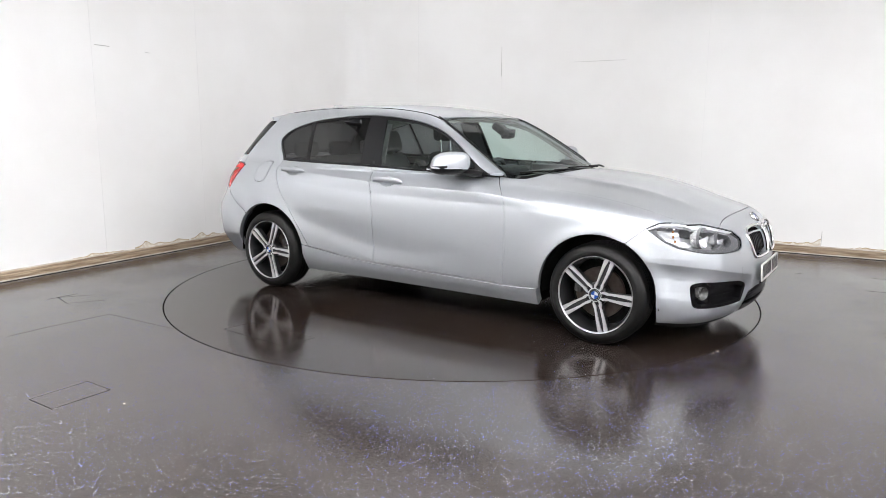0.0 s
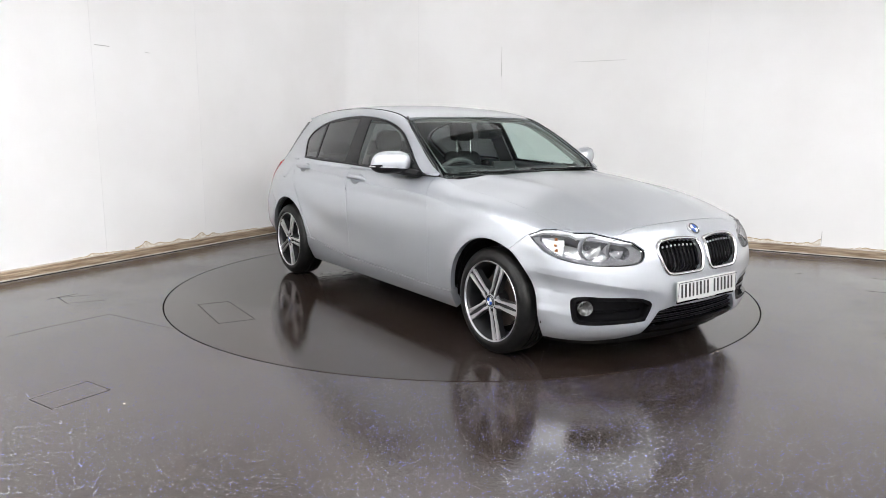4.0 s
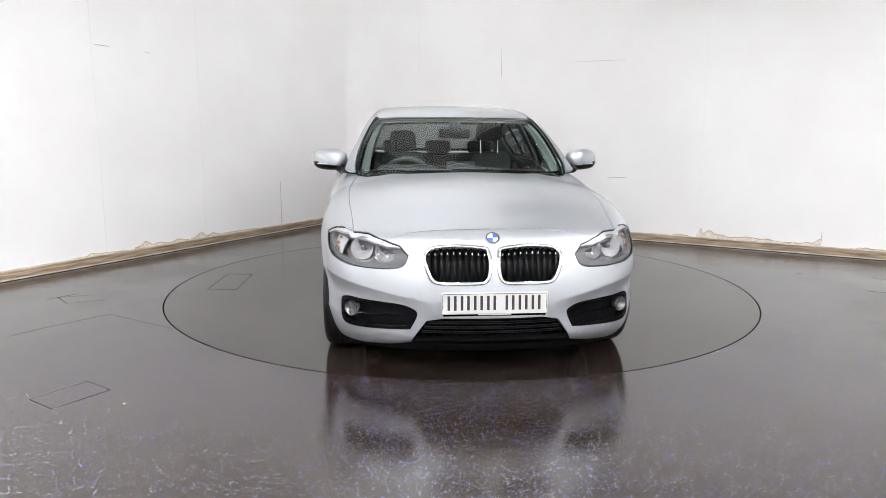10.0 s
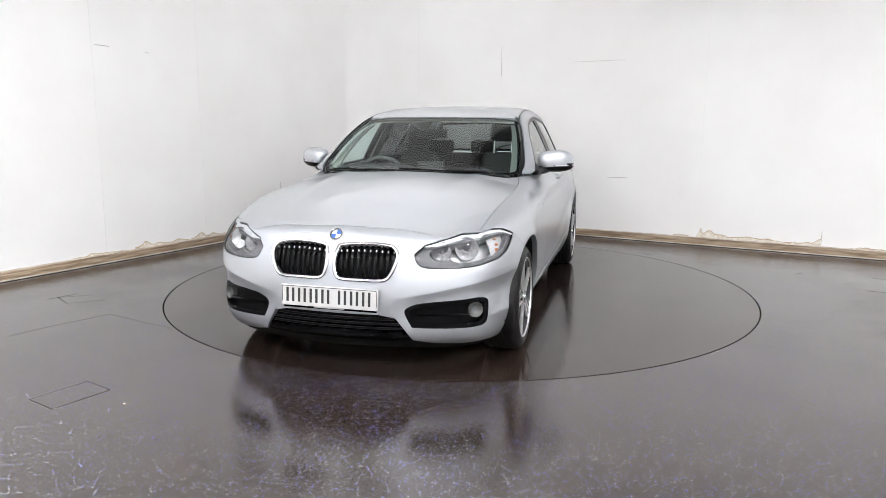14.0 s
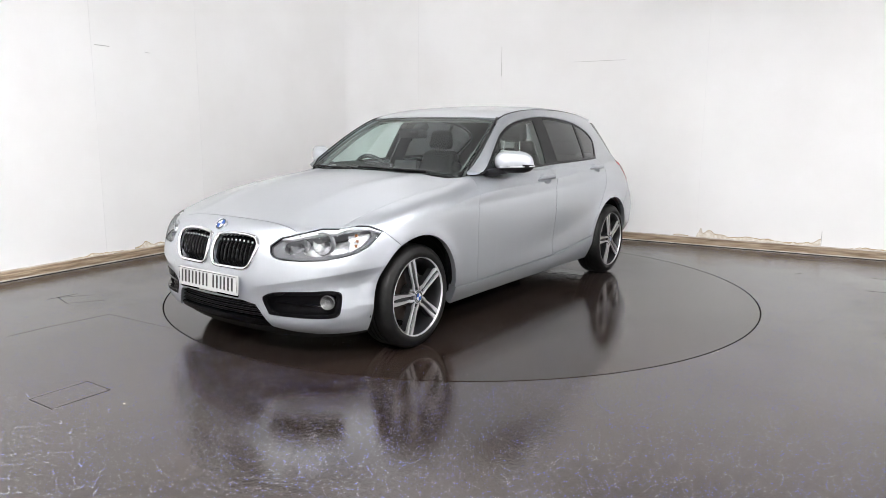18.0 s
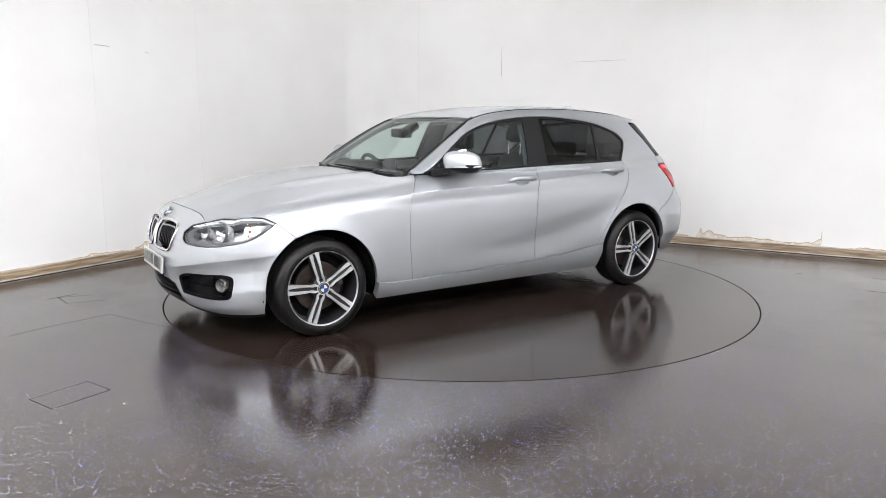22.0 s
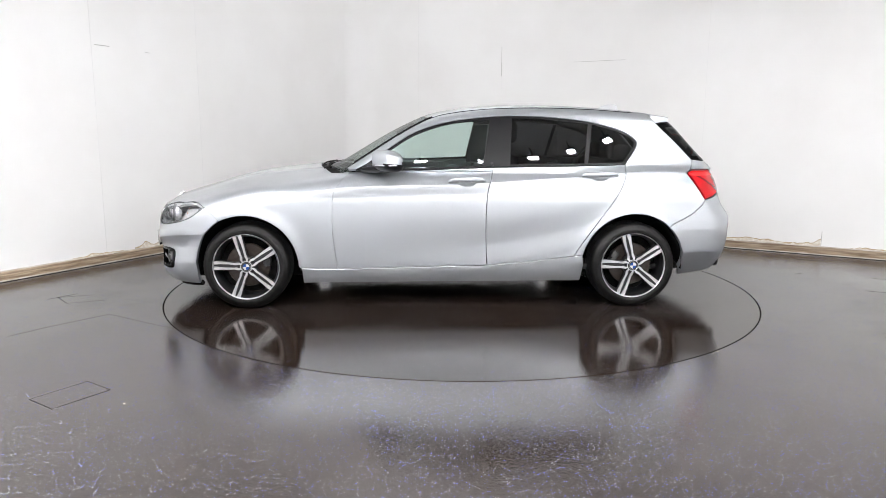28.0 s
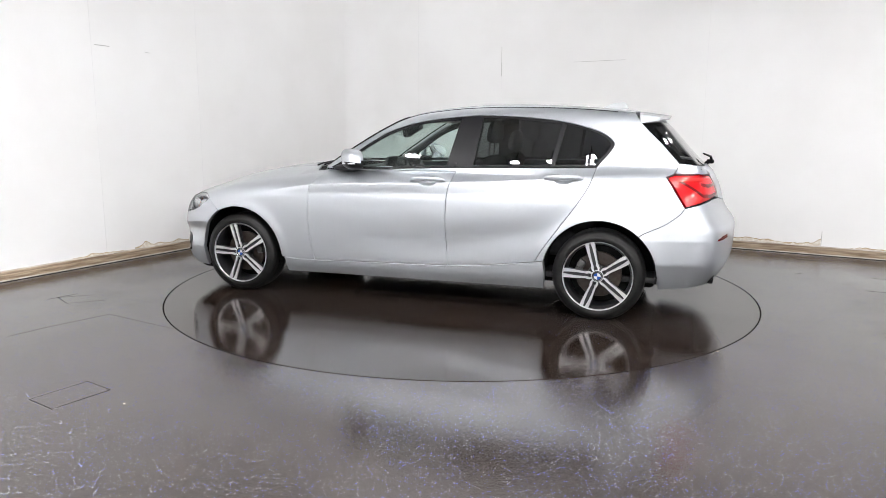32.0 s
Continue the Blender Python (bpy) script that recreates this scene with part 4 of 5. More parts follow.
    g1 = cr([(.50, .973), (.1, .978), (-.285, .994)], 4) + [(-.345, 1.307)] + [p for p in cr([(-.345, 1.307), (-.076, 1.279), (.15, 1.212), (.30, 1.130), (.46, 1.02)], 4)[1:]]
    g2 = [(-.475, .999), (-1.00, 1.008), (-1.05, 1.280), (-.67, 1.315), (-.505, 1.316)]
    g3 = cr([(-1.03, 1.009), (-1.285, 1.014)], 3) + cr([(-1.285, 1.014), (-1.37, 1.12), (-1.363, 1.168), (-1.265, 1.225), (-1.08, 1.275)], 4)[1:]
    frames = both("window_trim", patch(trim_outer, on_side, [g1, g2, g3], .03, .012, gap=.001, sink=.002), M_TRIM, car, "black window surround")
    for poly, m in ((g1, M_GLASS), (g2, M_PRIVACY), (g3, M_PRIVACY)):
        both("side_window", patch(poly, on_side, (), .05, .004, gap=.0, sink=.006), m, car, "dark privacy glass" if m is M_PRIVACY else "pale green glass")
    low = [(.846 - .33 * y * y, y) for y in (0, .2, .4, .55, .65)] + [(.675, .690)]
    wl = low + [(x, y - .012) for x, y in wse[1:]] + [(.10, .41), (.13, .2), (.135, 0)]
    wsp = wl[:-1] + [(x, -y) for x, y in wl[::-1]][:-1]
    glass = inset(np.array(wsp), .030)
    part("windscreen", patch(wsp, on_top, (), .04, .006, gap=.004, sink=.003), M_SCREEN, car, "pale green windscreen")
    seal = np.array([p for p in wse if p[0] < .66])
    sp3 = on_top(seal[:, 0], seal[:, 1] - .004)
    sp3 = sp3 + normal(sp3) * .004
    sp3 = np.vstack([sp3, on_top(np.array([.06]), np.array([.560]))])
    for k in (1, -1):
        part("windscreen_seal", tube(sp3 * np.array((1, k, 1)), .0062, 8, squash=(1.2, .8)), M_TRIM, car, "black windscreen edge seal")
    part("windscreen_band", patch(wsp, on_top, [glass], .04, .003, gap=.006, sink=.005), M_BLACK, car, "black windscreen edge band")
    cw = [(.903 - .33 * y * y, y) for y in np.linspace(0, .735, 9)] + [(.64, .728)] + [(x, y) for x, y in low[::-1]]
    part("cowl", patch(cw[:-1] + [(.846, 0)] + [(x, -y) for x, y in cw[:-1][::-1]][:-1], on_top, (), .04, .03, gap=.0, sink=.012), M_MATT, car)
    rw = tail_loop([(0, 1.01), (.30, 1.01), (.50, 1.012), (.58, 1.018)]) + [rear_pt(-1.812, 1.03), rear_pt(-1.70, 1.150), rear_pt(-1.60, 1.248), rear_pt(-1.565, 1.285)] + tail_loop([(.40, 1.305), (.2, 1.318), (0, 1.32)])
    part("rear_window", patch(rw + mir(rw)[1:-1], on_rear, (), .04, .006, gap=.003), M_REARGLASS, car, "tinted rear window")
    rin = inset(np.array(rw + mir(rw)[1:-1]), .035)
    part("rear_window_band", patch(rw + mir(rw)[1:-1], on_rear, [rin], .04, .003, gap=.005, sink=.003), M_BLACK, car)
    tgl = tail_loop([(0, .768), (.3, .778), (.455, .804), (.448, .90), (.468, .948), (.60, .961)]) + [rear_pt(-1.785, .965), rear_pt(-1.80, .985), rear_pt(-1.814, 1.024)] + tail_loop([(.58, 1.015), (.50, 1.009), (.30, 1.007), (0, 1.007)])
    part("tailgate", patch(tgl + mir(tgl)[1:-1], on_rear, (), .035, .02), M_PAINT, car)
    lamp = [rear_pt(-1.865, .757), rear_pt(-1.82, .825), rear_pt(-1.745, .936), rear_pt(-1.748, .948), rear_pt(-1.785, .961)] + tail_loop([(.60, .958), (.49, .948), (.468, .938), (.452, .90), (.456, .84), (.470, .826), (.60, .805), (.70, .79)])
    tl = both("tail_lamp", patch(lamp, on_rear, (), .025, .03, gap=.006), M_RED, car, "red tail lamp")
    both("lamp_housing", patch(lamp, on_rear, (), .03, .01, gap=-.02, sink=.04), M_MATT, car)
    bar = tail_loop([(.66, .905), (.60, .895), (.50, .898), (.50, .882), (.61, .875), (.67, .888)])
    bar2 = [rear_pt(-1.765, .935), rear_pt(-1.80, .942)] + tail_loop([(.58, .936), (.50, .925), (.50, .912), (.60, .918)]) + [rear_pt(-1.79, .92)]
    for o, f in zip(tl, (False, True)):
        part("light_guide", patch(bar, on_rear, (), .02, .004, gap=0, sink=-.0015, flip=f), M_DARKRED, o, "dark red light guide")
        part("indicator", patch(bar2, on_rear, (), .02, .004, gap=0, sink=-.0015, flip=f), M_REDGLOW, o, "bright red upper strip")
    chev = [rear_pt(-1.795, .925), rear_pt(-1.825, .925)] + tail_loop([(.70, .838), (.60, .832), (.52, .842), (.52, .825), (.62, .812), (.705, .818)])
    for o, f in zip(tl, (False, True)):
        part("chevron", patch(chev, on_rear, (), .02, .004, gap=0, sink=-.0010, flip=f), M_DARKRED, o, "dark red chevron")
    refl = tail_loop([(.58, .578), (.66, .572), (.715, .555), (.715, .545), (.66, .548), (.57, .555)])
    both("reflector", patch(refl, on_rear, (), .02, .004, gap=0, sink=-.002), M_DARKRED, car, "dark red rear reflector")
    # headlamps: a clear lens over a grey bucket with two chrome bowls
    pb = on_top(np.array([1.80]), np.array([.680]))[0]
    hl_top = nose_loop(cr([(.451, .682), (.50, .6955), (.53, .706), (.57, .7175), (.605, .729)], 3)) + [(math.atan2(pb[1], pb[0] - AXIS_F), pb[2]), front_pt(1.755, .743)] + [front_pt(x, z) for x, z in ((1.71, .742), (1.667, .738), (1.615, .709))]
    hl_low = [front_pt(x, z) for x, z in ((1.66, .675), (1.721, .634), (1.79, .606), (1.86, .590))] + nose_loop(cr(HL_LOW, 3))[::-1]
    hl = hl_top + hl_low
    brow = hl_top + [(a - .004, b - .009 - .015 * min(1.0, i / 4) * min(1.0, max(.1, (19 - i) / 6))) for i, (a, b) in enumerate(hl_top)][::-1]
    inner = nose_loop(cr([(.486, .655), (.494, .626), (.530, .607), (.566, .617), (.583, .632), (.602, .613), (.645, .601), (.690, .606)], 3)) + [front_pt(x, z) for x, z in ((1.80, .620), (1.735, .648), (1.680, .690), (1.672, .716), (1.72, .722), (1.78, .716))] + nose_loop(cr([(.680, .700), (.600, .692), (.530, .675), (.497, .667)], 2))
    for s, f in ((1, False), (-1, True)):
        lamp = part("headlamp", patch(hl, on_front, (), .022, .03, gap=.002, flip=f), M_CLEAR, car, "clear headlamp with chrome bowls")
        part("bucket", patch(hl, on_front, (), .03, .03, gap=.004, sink=.095, flip=f), M_BUCKET, lamp)
        part("lamp_frame", patch(hl, on_front, [inset(np.array(hl), .0036)], .03, .010, gap=.0015, sink=.003, flip=f), M_BLACK, lamp)
        part("lamp_wall", patch(hl, on_front, [inset(np.array(hl), .004)], .03, .085, gap=.001, sink=.012, flip=f), M_LAMPWALL, lamp)
        part("brow", patch(brow, on_front, (), .02, .02, gap=.003, sink=.007, flip=f), M_BROW, lamp)
        part("reflector", patch(inner, on_front, (), .018, .004, gap=-.012, sink=.088, flip=f), M_BOWL, lamp, "bright chrome reflector")
        part("side_reflector", patch([front_pt(x, z) for x, z in ((1.80, .622), (1.735, .650), (1.682, .692), (1.674, .716), (1.72, .722), (1.775, .716))], on_front, (), .02, .006, gap=-.004, sink=.046, flip=f), M_BOWL, lamp, "bright chrome reflector")
        part("lamp_bezel", patch(hl, on_front, [inner], .02, .045, gap=.004, sink=.022, flip=f), M_BUCKET, lamp, "grey bezel round the reflectors")
        for y, z, r, turn in ((.643, .650, .056, 12), (.530, .640, .048, 8)):
            th, _ = nose_at(np.array([y]), np.array([z]))
            P = on_front(th, np.array([z]))[0]
            m = pose(P[0] - .085, P[1] * s - .012 * s, z, 0, -4, turn * s)
            bowl = lathe([(.010, -.012), (.024, -.010), (r * .55, .000), (r * .80, .014), (r, .034), (r * 1.05, .034), (r * 1.05, .0), (r * .9, -.02)], 18, "x")
            part("reflector_bowl", moved(shade(bowl, 8), m), M_BOWL, lamp)
            part("bulb", moved(lathe([(0, .022), (.009, .020), (.011, .006), (.016, .004), (.018, -.012), (0, -.012)], 14, "x"), m), M_LAMPWALL, lamp)
            part("bowl_rim", moved(lathe([(r * 1.0, .033), (r * 1.03, .037), (r * 1.08, .034), (r * 1.08, .020)], 30, "x"), m), M_BUCKET, lamp)
        # amber blocks coloured in for the indicator bulb mirrored in the chrome
        for x, z in ((1.752, .690), (1.760, .662), (1.772, .638)):
            P = on_side(np.array([x]), np.array([z]))[0]
            part("indicator_glint", moved(block((.004, .016, .014), (0, 0, 0), .0015, 1), pose(x - .012, (P[1] - .030) * s, z, 0, -8, 20 * s)), M_AMBER, lamp, "amber indicator facet for the bulb's glint in the chrome")
    # kidney grilles
    for s, f in ((1, False), (-1, True)):
        ring = on_front(*np.array(kidL).T)
        ring += normal(ring) * .003
        ring[:, 1] *= s
        grille = part("grille", tube(ring, .0105, 10, True, up=(1, 0, 0)), M_CHROME, car, "kidney grille with chrome surround and black slats")
        part("grille_backing", patch(kidL, on_front, (), .04, .01, gap=-.006, sink=.055, flip=f), M_MATT, grille)
        for i in range(10):
            y = .044 + i * .0298
            zz = [z for yy, z in loop_smooth(KIDNEY, 8) if abs(yy - y) < .012]
            if not zz:
                continue
            z0, z1 = min(zz) + .004, max(zz) - .003
            q = np.linspace(z1, z0, 7)
            th, _ = nose_at(np.full(7, y), q)
            P = on_front(th, q)
            P[:, 0] -= .016
            P[0, 0] -= .030
            P[1, 0] -= .004
            P[-1, 0] -= .02
            P[:, 1] *= s
            part("slat", tube(P, .0038, 6, squash=(1.0, 2.4), up=(0, 1, 0)), M_SLAT, grille)
            # alloy block put in for the lamp highlight on the slat
            part("slat_glint", moved(block((.010, .006, .011), (0, 0, 0), .002, 1, rot=pose(0, 0, 0, 0, -25, 0)), Matrix.Translation(P[1] + np.array((.010, 0, -.002)))), M_ALLOY, grille, "bright block for the highlight on the slat top")
        for i in range(8):
            z = .530 + i * .017
            part("mesh_bar", tube([(2.035, .03 * s, z), (2.03, .16 * s, z), (1.995, .32 * s, z)], .0022, 4), M_SLAT, grille)
    # fog lamp recesses
    for s, f in ((1, False), (-1, True)):
        fr = part("fog_recess", patch(fogL, on_front, (), .025, .01, gap=-.004, sink=.035, flip=f), M_SLAT, car, "gloss black fog lamp recess")
        part("bezel", patch(fogL, on_front, [inset(np.array(fogL), .016)], .02, .034, gap=.0005, sink=-.001, flip=f, bevel=.002), M_BLACK, fr, "gloss black bezel")
        rim3 = on_front(*np.array(fogL).T)
        rim3[:, 1] *= s
        part("recess_edge", tube(rim3 - np.array((.006, 0, 0)), .006, 6, True, up=(1, 0, 0)), M_BLACK, fr)
        yy = np.linspace(.42, .66, 9)
        th, zz = nose_at(yy, .338 - .02 * (yy - .42))
        P = on_front(th, zz)
        P[:, 0] -= .018
        P[:, 1] *= s
        part("recess_bar", tube(P - np.array((.012, 0, 0)), .012, 8, squash=(1.2, .55)), M_BLACK, fr)
        m = pose(1.900, .690 * s, .353, 0, 0, 30 * s)
        lampf = part("fog_lamp", moved(lathe([(.038, -.04), (.040, .008), (.037, .014), (.033, .009), (.024, .001), (.012, -.004), (0, -.005)], 16, "x", 8), m), M_FOG, car, "round grey fog lamp")
        part("lens", moved(lathe([(.035, .008), (.02, .013), (0, .015)], 26, "x"), m), M_CLEAR, lampf)
    # lower intake and skirt
    ik = nose_loop([(0, .205), (.36, .205), (.385, .215), (.374, .248), (.322, .320), (.242, .335), (.1, .335), (0, .335)])
    low_g = part("lower_grille", patch(ik + mir(ik)[1:-1], on_front, (), .04, .01, gap=0, sink=.045), M_MATT, car, "black lower air intake with bars")
    for z, w in ((.312, .315), (.286, .335), (.262, .35)):
        th, zz = nose_at(np.linspace(-w, w, 13), np.full(13, z))
        P = on_front(th, zz)
        P[:, 0] -= .022
        part("bar", tube(P, .009, 6, squash=(1.3, .6)), M_TRIM, low_g)
    sk = nose_loop([(0, .192), (.30, .192), (.392, .200), (.382, .225), (.36, .240), (.2, .243), (0, .243)])
    part("front_skirt", patch(sk + mir(sk)[1:-1], on_front, (), .03, .04, gap=0, sink=.004), M_BLACK, car, "gloss black front skirt")
    lip = nose_loop([(0, .190), (.40, .188), (.50, .176), (.60, .166)]) + [front_pt(1.68, .164), front_pt(1.67, .145)] + nose_loop([(.55, .130), (0, .128)])
    part("front_lip", patch(lip + mir(lip)[1:-1], on_front, (), .04, .03, gap=0, sink=.010), M_MATT, car, "matt black lip under the bumper")
    # number plate: its characters are plain bars
    pl = part("number_plate", block((.010, .515, .104), (2.128, 0, .421), .003, 1, rot=pose(0, 0, 0, 0, -4, 0)), M_WHITEP, car, "white number plate with black characters")
    part("plate_border", joined(*[block(sz, at, .001, 1) for sz, at in (((.002, .505, .003), (2.1378, 0, .4690)), ((.002, .505, .003), (2.1312, 0, .3735)), ((.002, .003, .094), (2.1345, .252, .421)), ((.002, .003, .094), (2.1345, -.252, .421)))]), M_INK, pl)
    y = -.208
    for i in range(7):
        if i == 4:
            y += .026
        for dy in (-.0155, .0155):
            part("bar", block((.002, .0125, .070), (2.1345, y + dy, .424), 0, rot=pose(0, 0, 0, 0, -4, 0)), M_INK, pl)
        y += .0635
    part("plate_holder", block((.012, .50, .018), (2.124, 0, .366), .004), M_BLACK, pl)
    part("holder_text", block((.001, .16, .006), (2.1305, 0, .366), 0), M_WHITEP, pl)
    roundel(car, "bonnet_badge", pose(2.022, 0, .721, 0, 47, 0), .0365)
    # door mirrors
    for s in (1, -1):
        build_mirror(car, s)
    # door handles with shallow cups
    for (dl, dr), x, z in (((dfl, dfr), -.172, .884), ((drl, drr), -1.097, .922)):
        V, F, n = [], [], 28
        for k in range(6):
            w = 1 - k / 5
            a = np.linspace(0, 2 * np.pi, n, endpoint=False)
            P = on_side(x + .062 * w * np.cos(a), z + .033 * w * np.sin(a))
            V += list(P - normal(P) * (.001 + .022 * (1 - w ** 2.2)))
            F += [((k - 1) * n + i, (k - 1) * n + (i + 1) % n, k * n + (i + 1) % n, k * n + i) for i in range(n)] if k else []
        q = np.linspace(-.126, .126, 17)
        P = on_side(x + q, np.full(17, z) - q * .015)
        P = P + normal(P) * (.030 * np.clip(1 - (np.abs(q) / .130) ** 6, 0, 1) - .003)[:, None]
        rad = .0165 * np.clip(1 - (np.abs(q) / .134) ** 6, .35, 1)
        for d, s in ((dl, 1), (dr, -1)):
            k = np.array((1, s, 1))
            part("door_handle", tube(P * k, rad, 12, squash=(.75, 1.12), up=(0, 0, 1)), M_PAINT, d, "silver door handle")
            bowl = bmesh.new()
            bowl.from_mesh(mesh_of("cup", np.array(V) * k, F))
            bmesh.ops.recalc_face_normals(bowl, faces=bowl.faces)
            part("handle_cup", bowl, M_PAINT, d)
    # belt strip of the windows
    bz = [p for p in BELT if -1.29 < p[0] < .60]
    P = on_side(np.array([p[0] for p in bz]), np.array([p[1] for p in bz]) + .006)
    for s in (1, -1):
        part("belt_strip", tube(P * np.array((1, s, 1)) + np.array((0, .001 * s, 0)), .006, 6), M_TRIM, car)
    # roof fin, wipers
    fin = bmesh.new()
    prof = [(-1.25, 1.394), (-1.30, 1.420), (-1.345, 1.435), (-1.41, 1.438), (-1.425, 1.430), (-1.45, 1.385)]
    rows_ = []
    for i, (x, z) in enumerate(prof):
        w = (.012, .020, .022, .019, .016, .014)[i]
        rows_.append([fin.verts.new((x, yy, zz)) for yy, zz in ((-.044, min(z, 1.39)), (-w * .75, min(z, 1.39) + (z - min(z, 1.39)) * .45), (0, z), (w * .75, min(z, 1.39) + (z - min(z, 1.39)) * .45), (.044, min(z, 1.39)))])
    for a, b in zip(rows_, rows_[1:]):
        for i in range(4):
            fin.faces.new((a[i], b[i], b[i + 1], a[i + 1]))
    fin.faces.new(rows_[-1])
    bmesh.ops.recalc_face_normals(fin, faces=fin.faces)
    o = part("roof_fin", fin, M_FIN_LIT, car, "silver shark fin aerial")
    shade(o.data, 50)
    for y0, y1, x1 in ((-.10, -.60, .73), (.50, -.08, .86)):
        q = np.linspace(0, 1, 10)
        P = on_top(.865 - .30 * (y0 + (y1 - y0) * q) ** 2 - .045 * q, y0 + (y1 - y0) * q) + np.array((0, 0, .006))
        w = part("wiper", tube(P, .007, 6, squash=(1.4, .8)), M_MATT, car, "black windscreen wiper")
        part("wiper_arm", tube([(.905 - .30 * y0 * y0, y0 + .04, .960), (.885 - .3 * y0 * y0, y0, .974), tuple(P[4] + np.array((.01, 0, .007)))], .006, 6), M_TRIM, w)
    rwp = part("rear_wiper", tube([(-2.00, .0, 1.00), (-2.038, .0, 1.032), (-2.03, .05, 1.055), (-1.975, .16, 1.078)], [.016, .012, .008, .006], 8), M_BLACK, car, "black rear wiper")
    part("wiper_pivot", block((.05, .05, .03), (-2.03, 0, 1.018), .008), M_BLACK, rwp)
    # exhaust, underbody, arch liners
    part("exhaust_tip", moved(lathe([(.030, -.10), (.030, .05), (.034, .052), (.037, .048), (.037, -.10)], 24, "x"), pose(-2.015, .50, .280, 0, 4, 180)), M_TRIM, car, "dark twin exhaust tip")
    part("exhaust_tip", moved(lathe([(.030, -.10), (.030, .05), (.034, .052), (.037, .048), (.037, -.10)], 24, "x"), pose(-2.015, .58, .280, 0, 4, 180)), M_TRIM, car, "dark twin exhaust tip")
    part("underbody", joined(block((1.86, 1.50, .08), (0, 0, .205), .02), block((3.66, 1.12, .10), (.13, 0, .225), .03), block((.40, .9, .05), (1.66, 0, .215), .02), block((.5, .9, .12), (-1.75, 0, .29), .04), block((1.9, .22, .10), (-.2, 0, .16), .03)), M_MATT, car, "black underbody")
    for sx in (1, -1):
        for sy in (1, -1):
            n = 30
            V, F = [], []
            ra, y1, y0 = .371, (.808 if sx > 0 else .822), .52
            for i in range(n + 1):
                a = radians(-8 + 194 * i / n)
                for yy, rr in ((y1, ra - .012), (y1 - .02, ra), (y0, ra), (y0, .05)):
                    V.append((1.345 * sx + rr * math.cos(a), yy * sy, .298 + rr * math.sin(a)))
            for i in range(n):
                for j in range(3):
                    F.append((i * 4 + j, i * 4 + j + 1, i * 4 + 5 + j, i * 4 + 4 + j))
            part("arch_liner", mesh_of("liner", V, F), M_MATT, car)
    # wheels
    for sx in (1, -1):
        for sy in (1, -1):
            build_wheel(car, sx, sy)
    build_cabin(car, fd, rd, bs, roof)
    return car


def roundel(parent, name, m, r):
    """A round badge in black, blue and white quarters; the face looks along local z."""
    base = part(name, moved(lathe([(0, .002), (r * .70, .002), (r * .72, .004), (r * .93, .004), (r, .001), (r, -.012), (0, -.012)], 32, "z"), m), M_INK, parent, "round badge with blue and white quarters")
    rim = part("badge_rim", moved(lathe([(r * .92, .0045), (r * .97, .0055), (r * 1.01, .002), (r * 1.01, -.01)], 32, "z"), m), M_CHROME, base if parent.parent is None else parent)
    for q in range(4):
        a0 = q * 90
        out = [(0, 0)] + [(r * .71 * math.cos(radians(a0 + i * 15)), r * .71 * math.sin(radians(a0 + i * 15))) for i in range(7)]
        part("quarter", moved(slab(out, .003, pose(0, 0, .0035)), m), M_BLUE if q % 2 else M_ENAMEL, base if parent.parent is None else parent)
    return base


def build_mirror(car, s):
    V, F = [], []
    nu, nv = 32, 20
    for i in range(nv + 1):
        ph = -math.pi / 2 + math.pi * i / nv
        for j in range(nu):
            th = 2 * math.pi * j / nu
            p = lambda v, e: math.copysign(abs(v) ** e, v)
            x, y, z = p(math.cos(ph), .75) * p(math.cos(th), .75), p(math.cos(ph), .75) * p(math.sin(th), .7), p(math.sin(ph), .7)
            lean = 1 - .10 * (z + 1) * .5
            V.append((max(.076 * x, -.046), (.134 * y) * lean - .012 * z, .073 * z + .008 * x))
    for i in range(nv):
        for j in range(nu):
            F.append((i * nu + j, i * nu + (j + 1) % nu, (i + 1) * nu + (j + 1) % nu, (i + 1) * nu + j))
    cz = lambda f: sum(V[q][2] - .10 * V[q][1] for q in f) / 4
    cx = lambda f: sum(V[q][0] for q in f) / 4
    cap = [f for f in F if cz(f) >= -.024 and cx(f) > -.0455]
    foot = [f for f in F if cz(f) < -.024 and cx(f) > -.0455]
    glass = [f for f in F if cx(f) <= -.0455]
    place = Matrix.Translation((.368, .892 * s, 1.027)) @ Matrix.Diagonal((1, s, 1, 1)) @ pose(0, 0, 0, 0, 0, 38)

    def piece(faces):
        used = sorted({q for f in faces for q in f})
        at = {q: i for i, q in enumerate(used)}
        me = mesh_of("mirror", [V[q] for q in used], [tuple(at[q] for q in f) for f in faces])
        me = moved(me, place)
        return shade(me, 45)
    mir_ = part("door_mirror", piece(cap), M_PAINT, car, "silver door mirror with black foot")
    part("mirror_base", piece(foot), M_TRIM, mir_)
    part("mirror_glass", piece(glass), M_MIRROR, mir_)
    q = [(.053, -.097, -.028), (.070, -.032, -.028), (.072, .032, -.027), (.055, .106, -.025), (.022, .134, -.024)]
    part("indicator", moved(tube(q, .0045, 6), place), M_ENAMEL, mir_, "clear indicator strip")
    part("mirror_foot", tube([(.365, .83 * s, .972), (.45, .80 * s, .965), (.54, .775 * s, .960)], [.028, .031, .024], 8, squash=(1.7, .85)), M_TRIM, mir_)
    tri = [(.60, .958), (.515, 1.003), (.48, 1.028), (.47, .962)]
    part("mirror_triangle", patch(tri, on_side, (), .03, .006, gap=0, sink=-.002, flip=s < 0), M_TRIM, mir_)


